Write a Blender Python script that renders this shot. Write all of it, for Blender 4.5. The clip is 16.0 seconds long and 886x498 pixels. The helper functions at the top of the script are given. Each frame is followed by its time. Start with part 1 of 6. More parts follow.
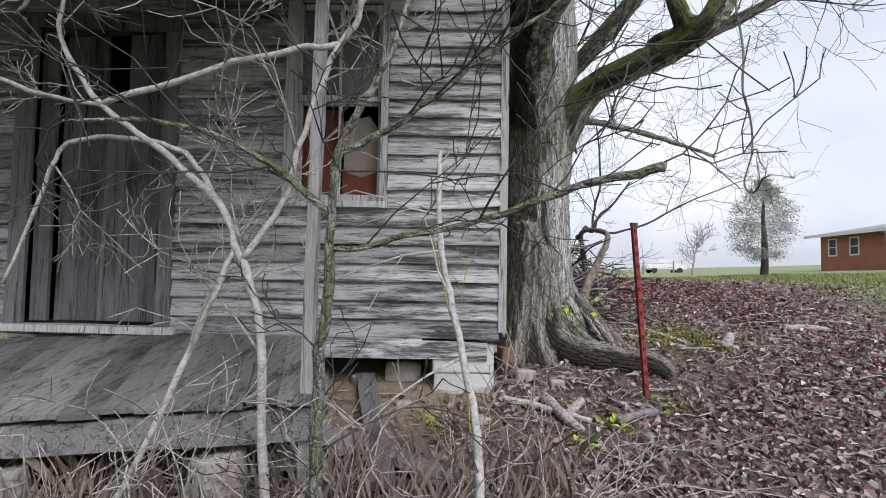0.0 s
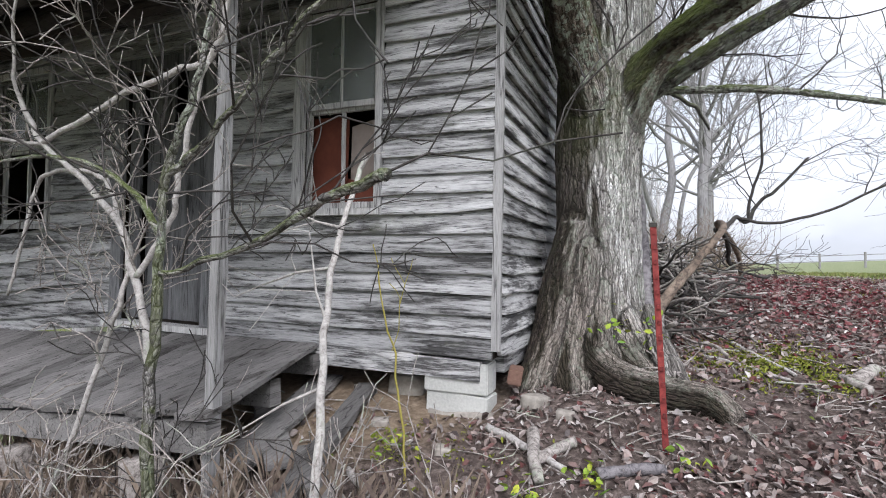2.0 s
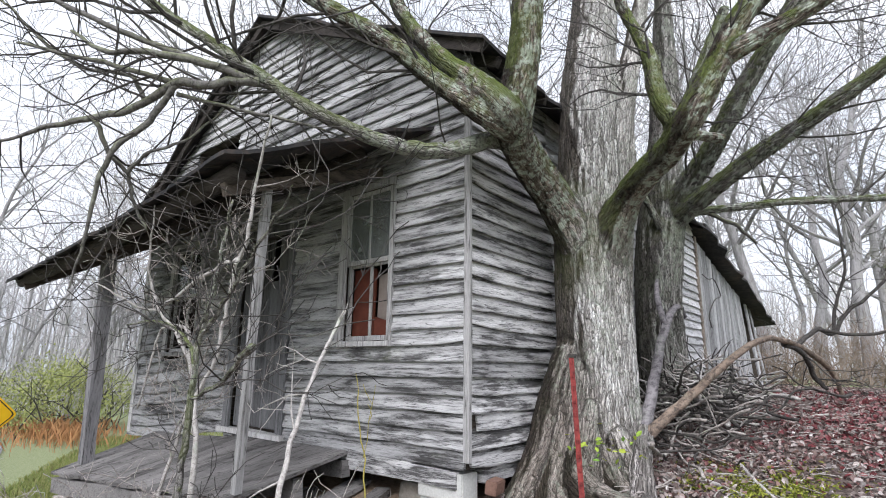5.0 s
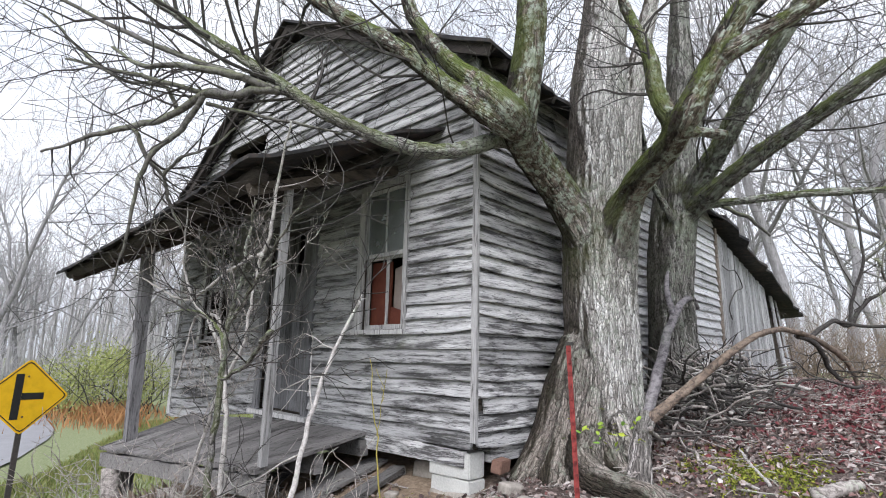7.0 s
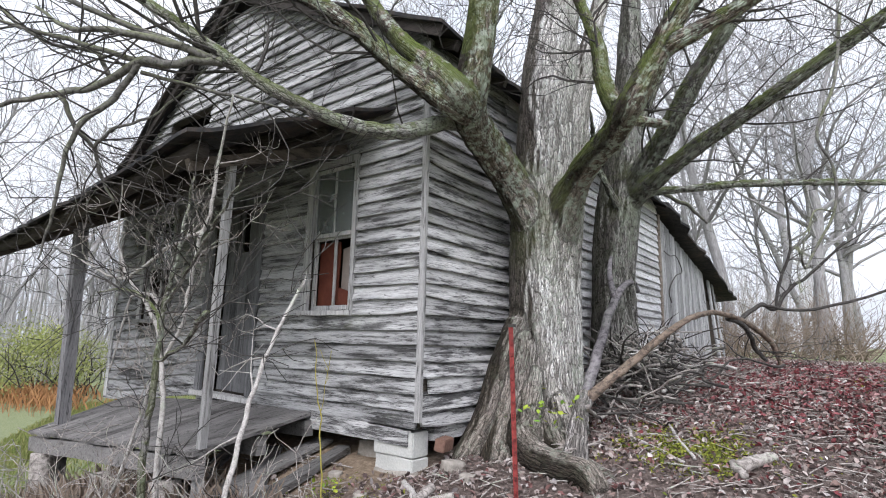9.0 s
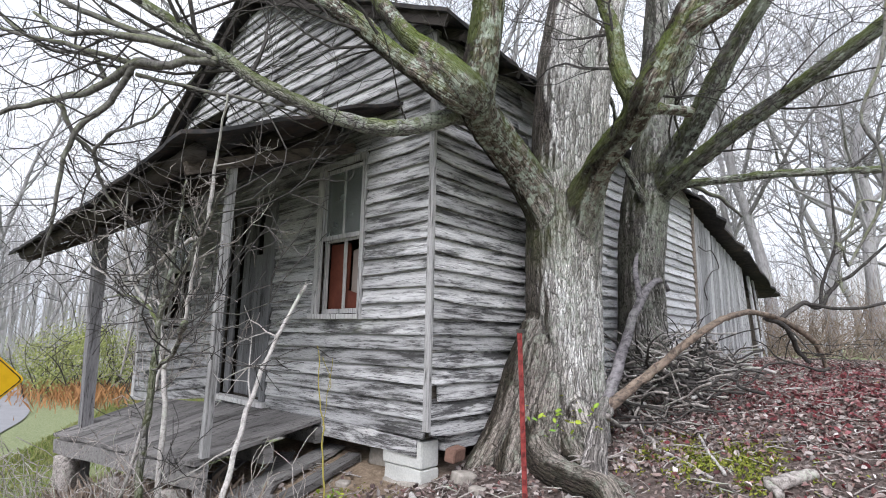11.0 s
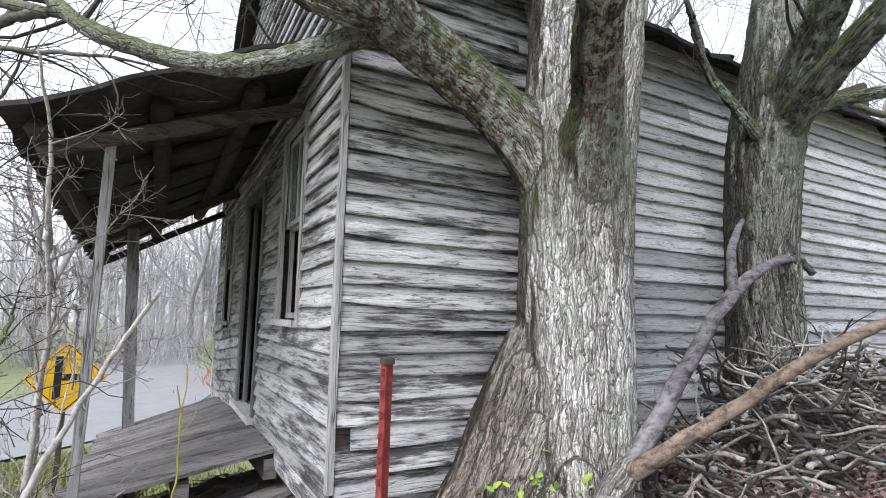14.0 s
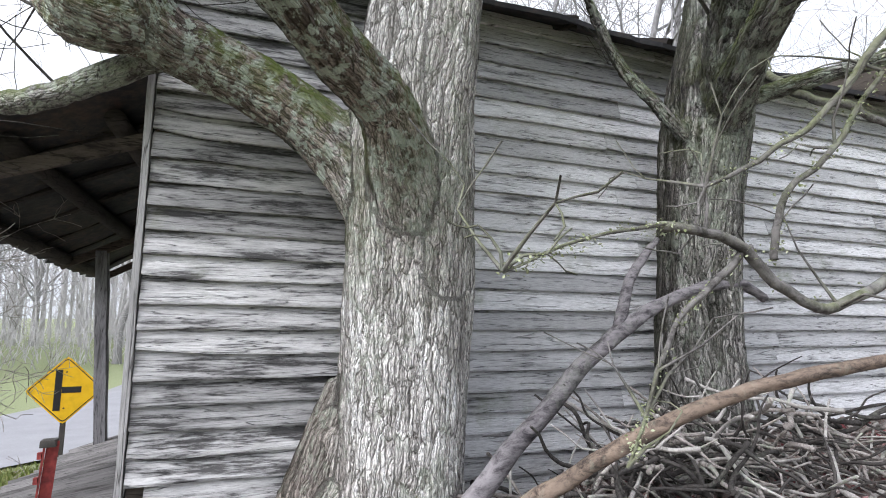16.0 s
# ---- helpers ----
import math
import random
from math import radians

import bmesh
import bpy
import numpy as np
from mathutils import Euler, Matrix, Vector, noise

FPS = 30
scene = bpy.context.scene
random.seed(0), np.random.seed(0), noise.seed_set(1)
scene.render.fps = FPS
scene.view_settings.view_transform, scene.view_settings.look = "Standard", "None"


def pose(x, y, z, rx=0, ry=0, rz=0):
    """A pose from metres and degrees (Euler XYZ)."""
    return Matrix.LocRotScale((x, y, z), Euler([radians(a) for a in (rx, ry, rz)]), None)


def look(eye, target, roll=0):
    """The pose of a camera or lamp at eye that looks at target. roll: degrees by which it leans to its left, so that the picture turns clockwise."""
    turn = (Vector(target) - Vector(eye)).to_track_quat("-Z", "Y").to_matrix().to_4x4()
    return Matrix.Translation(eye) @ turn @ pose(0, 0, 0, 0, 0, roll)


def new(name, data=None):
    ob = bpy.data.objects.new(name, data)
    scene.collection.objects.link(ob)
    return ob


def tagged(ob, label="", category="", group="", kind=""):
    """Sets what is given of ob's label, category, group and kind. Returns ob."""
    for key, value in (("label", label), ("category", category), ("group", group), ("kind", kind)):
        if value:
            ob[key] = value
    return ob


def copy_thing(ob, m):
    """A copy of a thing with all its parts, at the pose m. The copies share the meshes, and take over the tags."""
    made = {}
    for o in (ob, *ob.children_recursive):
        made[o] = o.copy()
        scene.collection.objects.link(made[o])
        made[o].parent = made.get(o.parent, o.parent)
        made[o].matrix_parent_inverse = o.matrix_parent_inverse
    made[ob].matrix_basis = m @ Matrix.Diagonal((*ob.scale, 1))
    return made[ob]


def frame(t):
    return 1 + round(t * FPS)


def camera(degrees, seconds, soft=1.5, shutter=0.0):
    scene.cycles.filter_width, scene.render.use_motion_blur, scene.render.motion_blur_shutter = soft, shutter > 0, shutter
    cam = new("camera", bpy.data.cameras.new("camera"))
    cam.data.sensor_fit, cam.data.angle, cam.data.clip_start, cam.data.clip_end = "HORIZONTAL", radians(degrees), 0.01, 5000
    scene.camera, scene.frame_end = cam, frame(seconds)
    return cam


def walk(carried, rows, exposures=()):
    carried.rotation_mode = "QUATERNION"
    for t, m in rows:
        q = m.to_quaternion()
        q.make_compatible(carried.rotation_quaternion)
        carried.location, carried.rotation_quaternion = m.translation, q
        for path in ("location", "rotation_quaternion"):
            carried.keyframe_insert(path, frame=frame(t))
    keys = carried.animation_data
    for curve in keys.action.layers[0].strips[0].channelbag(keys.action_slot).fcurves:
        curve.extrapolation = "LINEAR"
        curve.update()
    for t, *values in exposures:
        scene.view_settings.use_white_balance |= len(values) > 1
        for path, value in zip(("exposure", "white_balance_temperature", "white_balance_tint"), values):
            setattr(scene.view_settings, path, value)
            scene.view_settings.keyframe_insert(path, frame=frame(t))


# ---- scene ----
cam = camera(80.2, 16.0, soft=1.0)
METRES, EYE, TILT, LEAN, TURN = 7.4, 1.5, 0.0, 0.0, 1.0
ROWS = [
    (0.0, 0.0, 0.0, 0.0, -0.05, 2.94, -0.97),
    (0.5, 0.048, 0.0082, 0.0054, 5.59, 2.62, -1.01),
    (1.0, 0.1017, 0.0156, 0.0109, 13.08, 2.04, -0.99),
    (1.5, 0.1363, 0.0399, 0.0112, 17.27, 1.57, -1.07),
    (2.0, 0.1766, 0.0742, 0.0201, 22.0, 1.53, -0.99),
    (2.5, 0.2114, 0.0934, 0.0252, 29.21, 2.25, -0.96),
    (3.0, 0.2464, 0.0839, 0.0323, 32.39, 4.98, -1.09),
    (3.5, 0.2887, 0.0667, 0.0382, 33.5, 8.38, -1.05),
    (4.0, 0.324, 0.0616, 0.0395, 35.16, 11.09, -0.99),
    (6.5, 0.4148, 0.0371, 0.0335, 41.74, 12.73, -1.21),
    (7.0, 0.4161, 0.0381, 0.0337, 41.84, 11.83, -1.23),
    (7.5, 0.4187, 0.0398, 0.0342, 41.39, 11.21, -1.23),
    (8.0, 0.4216, 0.0425, 0.0344, 39.91, 10.69, -1.22),
    (8.5, 0.4232, 0.0441, 0.0345, 38.16, 10.17, -1.27),
    (9.0, 0.4233, 0.0431, 0.035, 36.91, 9.85, -1.31),
    (11.5, 0.4301, 0.1165, 0.0449, 44.13, 9.0, -1.05),
    (12.0, 0.4211, 0.1653, 0.044, 48.28, 8.32, -1.03),
    (12.5, 0.4223, 0.2137, 0.0449, 50.71, 8.26, -1.1),
    (13.0, 0.4316, 0.2736, 0.0533, 55.49, 8.1, -1.0),
    (13.5, 0.4327, 0.3149, 0.0569, 57.93, 7.69, -1.08),
    (14.0, 0.4333, 0.3665, 0.0731, 60.27, 7.48, -0.98),
    (14.5, 0.4452, 0.4155, 0.0756, 62.19, 7.38, -0.96),
    (15.0, 0.46, 0.4655, 0.0933, 65.33, 7.14, -0.82),
    (15.5, 0.4684, 0.5144, 0.1004, 66.26, 6.92, -0.85),
    (16.0, 0.4726, 0.5586, 0.1119, 68.89, 6.88, -0.77),
]
walk(cam, [(t, pose(0, 0, EYE, TILT, LEAN, TURN) @ pose(METRES * x, METRES * y, METRES * z, 90 + pitch, roll, yaw)) for t, x, y, z, yaw, pitch, roll in ROWS], exposures=[(0.0, 0.10, 6130, 14), (2.5, 0.40, 6130, 14), (3.5, 0.48, 6130, 14), (9.0, 0.40, 6130, 14), (13.5, 0.63, 6130, 14), (16.0, 0.72, 6130, 14)])

# ---- sky and sun: a bright overcast day ----
world = bpy.data.worlds.new("overcast_sky")
scene.world = world
world.use_nodes = True
_w = world.node_tree
_w.nodes.clear()
_sky = _w.nodes.new("ShaderNodeTexSky")
_sky.sky_type, _sky.sun_disc = "NISHITA", False
_sky.sun_elevation, _sky.sun_rotation = radians(48), radians(150)
_hsv = _w.nodes.new("ShaderNodeHueSaturation")
_hsv.inputs["Saturation"].default_value = 0.25
_hsv.inputs["Value"].default_value = 0.11
_mixw = _w.nodes.new("ShaderNodeMix")
_mixw.data_type = "RGBA"
_mixw.inputs["Factor"].default_value = 0.8
_cl = _w.nodes.new("ShaderNodeTexNoise")
_cl.inputs["Scale"].default_value, _cl.inputs["Detail"].default_value = 2.6, 5.0
_tw = _w.nodes.new("ShaderNodeTexCoord")
_cr = _w.nodes.new("ShaderNodeValToRGB")
_cr.color_ramp.elements[0].position, _cr.color_ramp.elements[0].color = 0.38, (0.72, 0.765, 0.83, 1)
_cr.color_ramp.elements[1].position, _cr.color_ramp.elements[1].color = 0.62, (0.97, 0.985, 1.0, 1)
_w.links.new(_tw.outputs["Generated"], _cl.inputs["Vector"])
_w.links.new(_cl.outputs["Fac"], _cr.inputs[0])
_w.links.new(_cr.outputs[0], _mixw.inputs["B"])
_bg = _w.nodes.new("ShaderNodeBackground")
_bg.inputs["Strength"].default_value = 1.12
_out = _w.nodes.new("ShaderNodeOutputWorld")
_w.links.new(_sky.outputs[0], _hsv.inputs["Color"])
_w.links.new(_hsv.outputs[0], _mixw.inputs["A"])
_w.links.new(_mixw.outputs["Result"], _bg.inputs["Color"])
_w.links.new(_bg.outputs[0], _out.inputs["Surface"])
_sun = bpy.data.lights.new("sun", "SUN")
_sun.energy, _sun.angle, _sun.color = 3.0, radians(40), (1.0, 0.985, 0.97)
new("sun", _sun).matrix_world = look((6, -8, 14), (0, 4, 1))

# ---- materials ----


def nd(nt, kind, **given):
    n = nt.nodes.new(kind)
    for k, v in given.items():
        if k in n.inputs:
            n.inputs[k].default_value = v
    return n


def wire(nt, a, b, out=0, socket=0):
    nt.links.new(a.outputs[out], b.inputs[socket])


def start(name, rough=0.85):
    m = bpy.data.materials.new(name)
    m.use_nodes = True
    nt = m.node_tree
    b = nt.nodes["Principled BSDF"]
    b.inputs["Roughness"].default_value = rough
    b.inputs["Specular IOR Level"].default_value = 0.25
    return m, nt, b


def place(nt, scale, shift=True):
    """Object coordinates, shifted by the object's own random number."""
    tc = nd(nt, "ShaderNodeTexCoord")
    mp = nd(nt, "ShaderNodeMapping", Scale=scale)
    if shift:
        oi = nd(nt, "ShaderNodeObjectInfo")
        mu = nd(nt, "ShaderNodeMath")
        mu.operation = "MULTIPLY"
        mu.inputs[1].default_value = 41.0
        nt.links.new(oi.outputs["Random"], mu.inputs[0])
        ad = nd(nt, "ShaderNodeVectorMath")
        ad.operation = "ADD"
        nt.links.new(tc.outputs["Object"], ad.inputs[0])
        nt.links.new(mu.outputs[0], ad.inputs[1])
        wire(nt, ad, mp)
    else:
        nt.links.new(tc.outputs["Object"], mp.inputs[0])
    return mp


def noisy(nt, at, scale, detail=5.0, rough=0.6, distort=0.0):
    n = nd(nt, "ShaderNodeTexNoise", Scale=scale, Detail=detail, Roughness=rough, Distortion=distort)
    nt.links.new(at.outputs[0], n.inputs["Vector"])
    return n


def ramp(nt, src, stops, out=0):
    r = nd(nt, "ShaderNodeValToRGB")
    e = r.color_ramp.elements
    while len(e) < len(stops):
        e.new(0.5)
    for el, (p, c) in zip(e, stops):
        el.position = p
        el.color = (*c, 1) if len(c) == 3 else (c[0], c[0], c[0], 1)
    nt.links.new(src.outputs[out], r.inputs[0])
    return r


def math2(nt, op, a, b):
    n = nd(nt, "ShaderNodeMath")
    n.operation = op
    for i, v in enumerate((a, b)):
        if isinstance(v, (int, float)):
            n.inputs[i].default_value = v
        else:
            nt.links.new(v.outputs[0], n.inputs[i])
    return n


def blend(nt, fac, a, b, kind="MIX"):
    n = nd(nt, "ShaderNodeMix")
    n.data_type, n.blend_type = "RGBA", kind
    if isinstance(fac, (int, float)):
        n.inputs["Factor"].default_value = fac
    else:
        nt.links.new(fac.outputs[0], n.inputs["Factor"])
    for key, v in (("A", a), ("B", b)):
        if isinstance(v, tuple):
            n.inputs[key].default_value = (*v, 1)
        else:
            nt.links.new(v.outputs["Result"] if "Result" in v.outputs else v.outputs[0], n.inputs[key])
    return n


def finish(nt, b, colour, height=None, strength=0.5, dist=0.01):
    nt.links.new(colour.outputs["Result"] if "Result" in colour.outputs else colour.outputs[0], b.inputs["Base Color"])
    if height is not None:
        bp = nd(nt, "ShaderNodeBump", Strength=strength, Distance=dist)
        nt.links.new(height.outputs[0], bp.inputs["Height"])
        nt.links.new(bp.outputs[0], b.inputs["Normal"])


def old_wood(name, light, dark, along=(1.2, 1.2, 20.0), stain=0.5, green=0.0, rough=0.9):
    """Unpainted boards gone silver-grey: fine grain, soft dark weather stains, split lines along the grain."""
    m, nt, b = start(name, rough)
    fine = noisy(nt, place(nt, tuple(c * 6 for c in along)), 1.0, 6, 0.7)
    streak = noisy(nt, place(nt, along), 1.0, 8, 0.68, 0.2)
    smudge = noisy(nt, place(nt, tuple(max(1.5, c * 0.27) for c in along)), 1.0, 5, 0.62, 0.3)
    blotch = noisy(nt, place(nt, (0.8, 0.8, 1.1), False), 1.0, 4, 0.6)
    split = math2(nt, "ABSOLUTE", math2(nt, "SUBTRACT", noisy(nt, place(nt, tuple(c * 0.8 if c > 5 else c * 0.5 for c in along)), 1.0, 3, 0.5), 0.5), 0)
    tone = ramp(nt, fine, [(0.28, tuple(c * 0.45 for c in light)), (0.46, tuple(c * 0.92 for c in light)), (0.68, tuple(min(1, c * 1.28) for c in light))])
    s = math2(nt, "ADD", math2(nt, "MULTIPLY", smudge, 0.50), math2(nt, "MULTIPLY", streak, 0.38))
    s = math2(nt, "ADD", s, math2(nt, "MULTIPLY", blotch, 0.12))
    s = math2(nt, "ADD", s, math2(nt, "MULTIPLY", math2(nt, "SUBTRACT", fine, 0.5), 0.30))
    lo = 0.60 - 0.17 * stain
    sm = ramp(nt, s, [(lo, (0,)), (lo + 0.045, (0.4,)), (lo + 0.10, (1,))])
    col = blend(nt, math2(nt, "MULTIPLY", sm, 0.92), tone, dark)
    col = blend(nt, ramp(nt, split, [(0.0, (0.85,)), (0.006, (0.5,)), (0.016, (0,))]), col, tuple(c * 0.6 for c in dark))
    oi = nd(nt, "ShaderNodeObjectInfo")
    vary = ramp(nt, oi, [(0.0, (0.60,)), (0.5, (0.92,)), (1.0, (1.15,))], out="Random")
    col = blend(nt, 1.0, col, vary, "MULTIPLY")
    if green:
        gm = noisy(nt, place(nt, (1.1, 1.1, 1.4), False), 1.7, 5, 0.7)
        col = blend(nt, math2(nt, "MULTIPLY", ramp(nt, gm, [(0.58, (0,)), (0.72, (1,))]), green), col, (0.10, 0.13, 0.03))
    relief = math2(nt, "ADD", math2(nt, "ADD", fine, math2(nt, "MULTIPLY", streak, 0.7)), math2(nt, "MULTIPLY", ramp(nt, split, [(0.0, (0,)), (0.016, (1,))]), 0.7))
    finish(nt, b, col, relief, 0.8, 0.008)
    return m


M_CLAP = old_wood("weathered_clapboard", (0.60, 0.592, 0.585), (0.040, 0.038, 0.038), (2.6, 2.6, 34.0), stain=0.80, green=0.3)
# front wall boards: a duller grey than the side boards
M_CLAP_FRONT = old_wood("front_clapboard", (0.49, 0.486, 0.484), (0.05, 0.048, 0.047), (2.6, 2.6, 34.0), stain=0.72, green=0.2)
M_CLAP_CLEAN = old_wood("cleaner_clapboard", (0.70, 0.70, 0.705), (0.10, 0.097, 0.096), (2.6, 2.6, 34.0), stain=0.30, green=0.45)
M_TRIM = old_wood("weathered_trim", (0.50, 0.49, 0.48), (0.12, 0.115, 0.11), (22, 22, 1.3), 0.35)
# porch and eave timber: shade under the roof is put into its colour
M_SHADEWOOD = old_wood("shade_dark_porch_wood", (0.052, 0.044, 0.039), (0.02, 0.018, 0.016), (3, 3, 14), 0.4)
M_PLANK = old_wood("weathered_plank", (0.215, 0.205, 0.197), (0.05, 0.045, 0.04), (16, 1.2, 16), 0.45)
M_TIE = old_wood("dark_brown_tie_beam", (0.105, 0.086, 0.072), (0.03, 0.025, 0.022), (3, 3, 14), 0.4)
M_GREYPOST = old_wood("grey_post_wood", (0.21, 0.205, 0.21), (0.05, 0.047, 0.047), (22, 22, 1.3), 0.5)
M_BEAM = old_wood("weathered_beam", (0.24, 0.20, 0.165), (0.05, 0.04, 0.035), (3, 3, 14), 0.4)
M_UPRIGHT = old_wood("weathered_upright_boards", (0.42, 0.42, 0.42), (0.06, 0.058, 0.055), (18, 18, 0.9), 0.35)
M_DOORWOOD = old_wood("door_boards", (0.17, 0.17, 0.174), (0.03, 0.03, 0.03), (22, 22, 1.2), 0.5)
# inside of the house: the rooms' darkness is painted into the boards
M_INSIDE = old_wood("shade_dark_inside_boards", (0.10, 0.085, 0.07), (0.03, 0.025, 0.02), (1.2, 1.2, 18), 0.5)


def blend_c(a, b, t):
    return tuple(x * (1 - t) + y * t for x, y in zip(a, b))


def bark(name, light, mid, dark, moss=0.0, ridge=(9, 9, 1.5), lichen=0.3, depth=0.02):
    m, nt, b = start(name, 0.95)
    at = place(nt, ridge)
    n1 = noisy(nt, at, 3.2, 9, 0.75, 0.5)
    n2 = noisy(nt, place(nt, (30, 30, 14)), 1.0, 6, 0.7)
    patch = noisy(nt, place(nt, (1.0, 1.0, 0.6)), 1.5, 5, 0.6)
    col = ramp(nt, n1, [(0.28, dark), (0.40, mid), (0.54, light), (0.72, tuple(min(1, c * 1.35) for c in light))])
    height = math2(nt, "ADD", n1, math2(nt, "MULTIPLY", n2, 0.5))
    col = blend(nt, ramp(nt, patch, [(0.50, (0,)), (0.66, (0.5,))]), col, blend(nt, 0.6, col, dark))
    lm = ramp(nt, math2(nt, "MULTIPLY", n2, noisy(nt, place(nt, (3, 3, 2)), 1.0, 4)), [(0.29, (0,)), (0.36, (lichen,))])
    col = blend(nt, lm, col, (0.36, 0.40, 0.31))
    if moss:
        geo = nd(nt, "ShaderNodeNewGeometry")
        sep = nd(nt, "ShaderNodeSeparateXYZ")
        nt.links.new(geo.outputs["Normal"], sep.inputs[0])
        up = nd(nt, "ShaderNodeMapRange")
        up.inputs["From Min"].default_value, up.inputs["From Max"].default_value = -0.6, 0.5
        nt.links.new(sep.outputs["Z"], up.inputs["Value"])
        mm = math2(nt, "MULTIPLY", up, ramp(nt, noisy(nt, place(nt, (2.2, 2.2, 2.2)), 1.0, 6, 0.7), [(0.44, (0,)), (0.53, (1,))]))
        col = blend(nt, math2(nt, "MULTIPLY", mm, moss), col, blend(nt, n2, (0.04, 0.065, 0.014), (0.32, 0.38, 0.08)))
    finish(nt, b, col, height, 1.0, depth)
    return m


def plated(name, light, mid, dark, moss=None, size=(34, 34, 5.0), lichen=0.3, depth=0.02, wet=0.0):
    """Old bark in long plates between dark fissures, laid along each limb by its grain. wet: how much the side towards
    the house corner darkens.
    """
    m, nt, b = start(name, 0.95)
    at = nd(nt, "ShaderNodeAttribute")
    at.attribute_name = "grain"

    def along(scale):
        mp = nd(nt, "ShaderNodeMapping", Scale=scale)
        nt.links.new(warp.outputs[0], mp.inputs[0])
        return mp

    shake = nd(nt, "ShaderNodeTexNoise", Scale=9.0, Detail=4.0, Roughness=0.6)
    nt.links.new(at.outputs["Vector"], shake.inputs["Vector"])
    off = nd(nt, "ShaderNodeVectorMath")
    off.operation = "MULTIPLY_ADD"
    off.inputs[1].default_value = (0.045, 0.045, 0.10)
    nt.links.new(shake.outputs["Color"], off.inputs[0])
    nt.links.new(at.outputs["Vector"], off.inputs[2])
    warp = off

    def cells(scale, feature):
        v = nd(nt, "ShaderNodeTexVoronoi", Scale=1.0)
        v.feature = feature
        nt.links.new(along(scale).outputs[0], v.inputs["Vector"])
        return v

    e1 = cells(size, "DISTANCE_TO_EDGE")
    e2 = cells(tuple(c * 2.3 for c in size), "DISTANCE_TO_EDGE")
    tint = nd(nt, "ShaderNodeSeparateColor")
    nt.links.new(cells(size, "F1").outputs["Color"], tint.inputs[0])
    fine = noisy(nt, along((85, 85, 38)), 1.0, 6, 0.72)
    run = noisy(nt, along((34, 34, 4)), 1.0, 6, 0.65)
    patch = noisy(nt, place(nt, (1.6, 1.6, 0.9)), 1.0, 5, 0.6)
    t = math2(nt, "ADD", math2(nt, "MULTIPLY", run, 0.75), math2(nt, "MULTIPLY", tint, 0.22))
    col = ramp(nt, t, [(0.34, blend_c(mid, dark, 0.5)), (0.43, mid), (0.55, light), (0.75, tuple(min(1, c * 1.25) for c in light))])
    col = blend(nt, 0.9, col, ramp(nt, fine, [(0.32, (0.32,)), (0.46, (0.95,)), (0.64, (1.55,))]), "MULTIPLY")
    worn = ramp(nt, noisy(nt, along((7, 7, 2.5)), 1.0, 4, 0.6), [(0.48, (0,)), (0.66, (0.5,))])
    k1 = ramp(nt, e1, [(0.0, (0,)), (0.02, (0.3,)), (0.075, (1,))])
    k2 = ramp(nt, e2, [(0.0, (0.35,)), (0.09, (1,))])
    col = blend(nt, math2(nt, "MAXIMUM", math2(nt, "MULTIPLY", k1, k2), worn), dark, col)
    col = blend(nt, ramp(nt, patch, [(0.47, (0,)), (0.66, (0.55,))]), col, blend(nt, 0.65, col, dark))
    earth = nd(nt, "ShaderNodeAttribute")
    earth.attribute_name = "earthy"
    brown = nd(nt, "ShaderNodeMath")
    brown.operation = "MULTIPLY"
    brown.inputs[1].default_value = 1.0
    nt.links.new(earth.outputs["Fac"], brown.inputs[0])
    col = blend(nt, brown, col, blend(nt, 1.0, col, (0.34, 0.285, 0.245), "MULTIPLY"))
    lm = ramp(nt, math2(nt, "MULTIPLY", noisy(nt, place(nt, (26, 26, 20)), 1.0, 5, 0.7), noisy(nt, place(nt, (3, 3, 2)), 1.0, 4)), [(0.27, (0,)), (0.33, (lichen,))])
    col = blend(nt, lm, col, blend(nt, fine, (0.22, 0.26, 0.19), (0.56, 0.60, 0.50)))
    if moss is None:
        crust = nd(nt, "ShaderNodeAttribute")
        crust.attribute_name = "mossy"
        ck = nd(nt, "ShaderNodeMath")
        ck.operation = "MULTIPLY"
        nt.links.new(crust.outputs["Fac"], ck.inputs[0])
        nt.links.new(ramp(nt, noisy(nt, place(nt, (15, 15, 15)), 1.0, 7, 0.72), [(0.50, (0,)), (0.55, (0.9,))]).outputs[0], ck.inputs[1])
        col = blend(nt, ck, col, blend(nt, fine, (0.26, 0.31, 0.23), (0.74, 0.79, 0.70)))
    geo = nd(nt, "ShaderNodeNewGeometry")
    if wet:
        # bark made darker on the side towards the house corner
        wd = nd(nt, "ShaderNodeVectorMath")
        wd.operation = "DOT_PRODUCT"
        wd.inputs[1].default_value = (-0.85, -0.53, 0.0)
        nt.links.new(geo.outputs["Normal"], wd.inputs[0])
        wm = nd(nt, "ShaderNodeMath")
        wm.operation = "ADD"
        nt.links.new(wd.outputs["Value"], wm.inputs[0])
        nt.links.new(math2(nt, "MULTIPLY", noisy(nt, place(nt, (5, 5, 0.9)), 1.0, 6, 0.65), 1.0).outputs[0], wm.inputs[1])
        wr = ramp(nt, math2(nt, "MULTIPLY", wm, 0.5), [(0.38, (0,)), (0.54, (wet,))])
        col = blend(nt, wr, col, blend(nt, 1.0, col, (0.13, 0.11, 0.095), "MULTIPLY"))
    sep = nd(nt, "ShaderNodeSeparateXYZ")
    nt.links.new(geo.outputs["Normal"], sep.inputs[0])
    up = nd(nt, "ShaderNodeMapRange")
    up.inputs["From Min"].default_value, up.inputs["From Max"].default_value = -0.7, 0.6
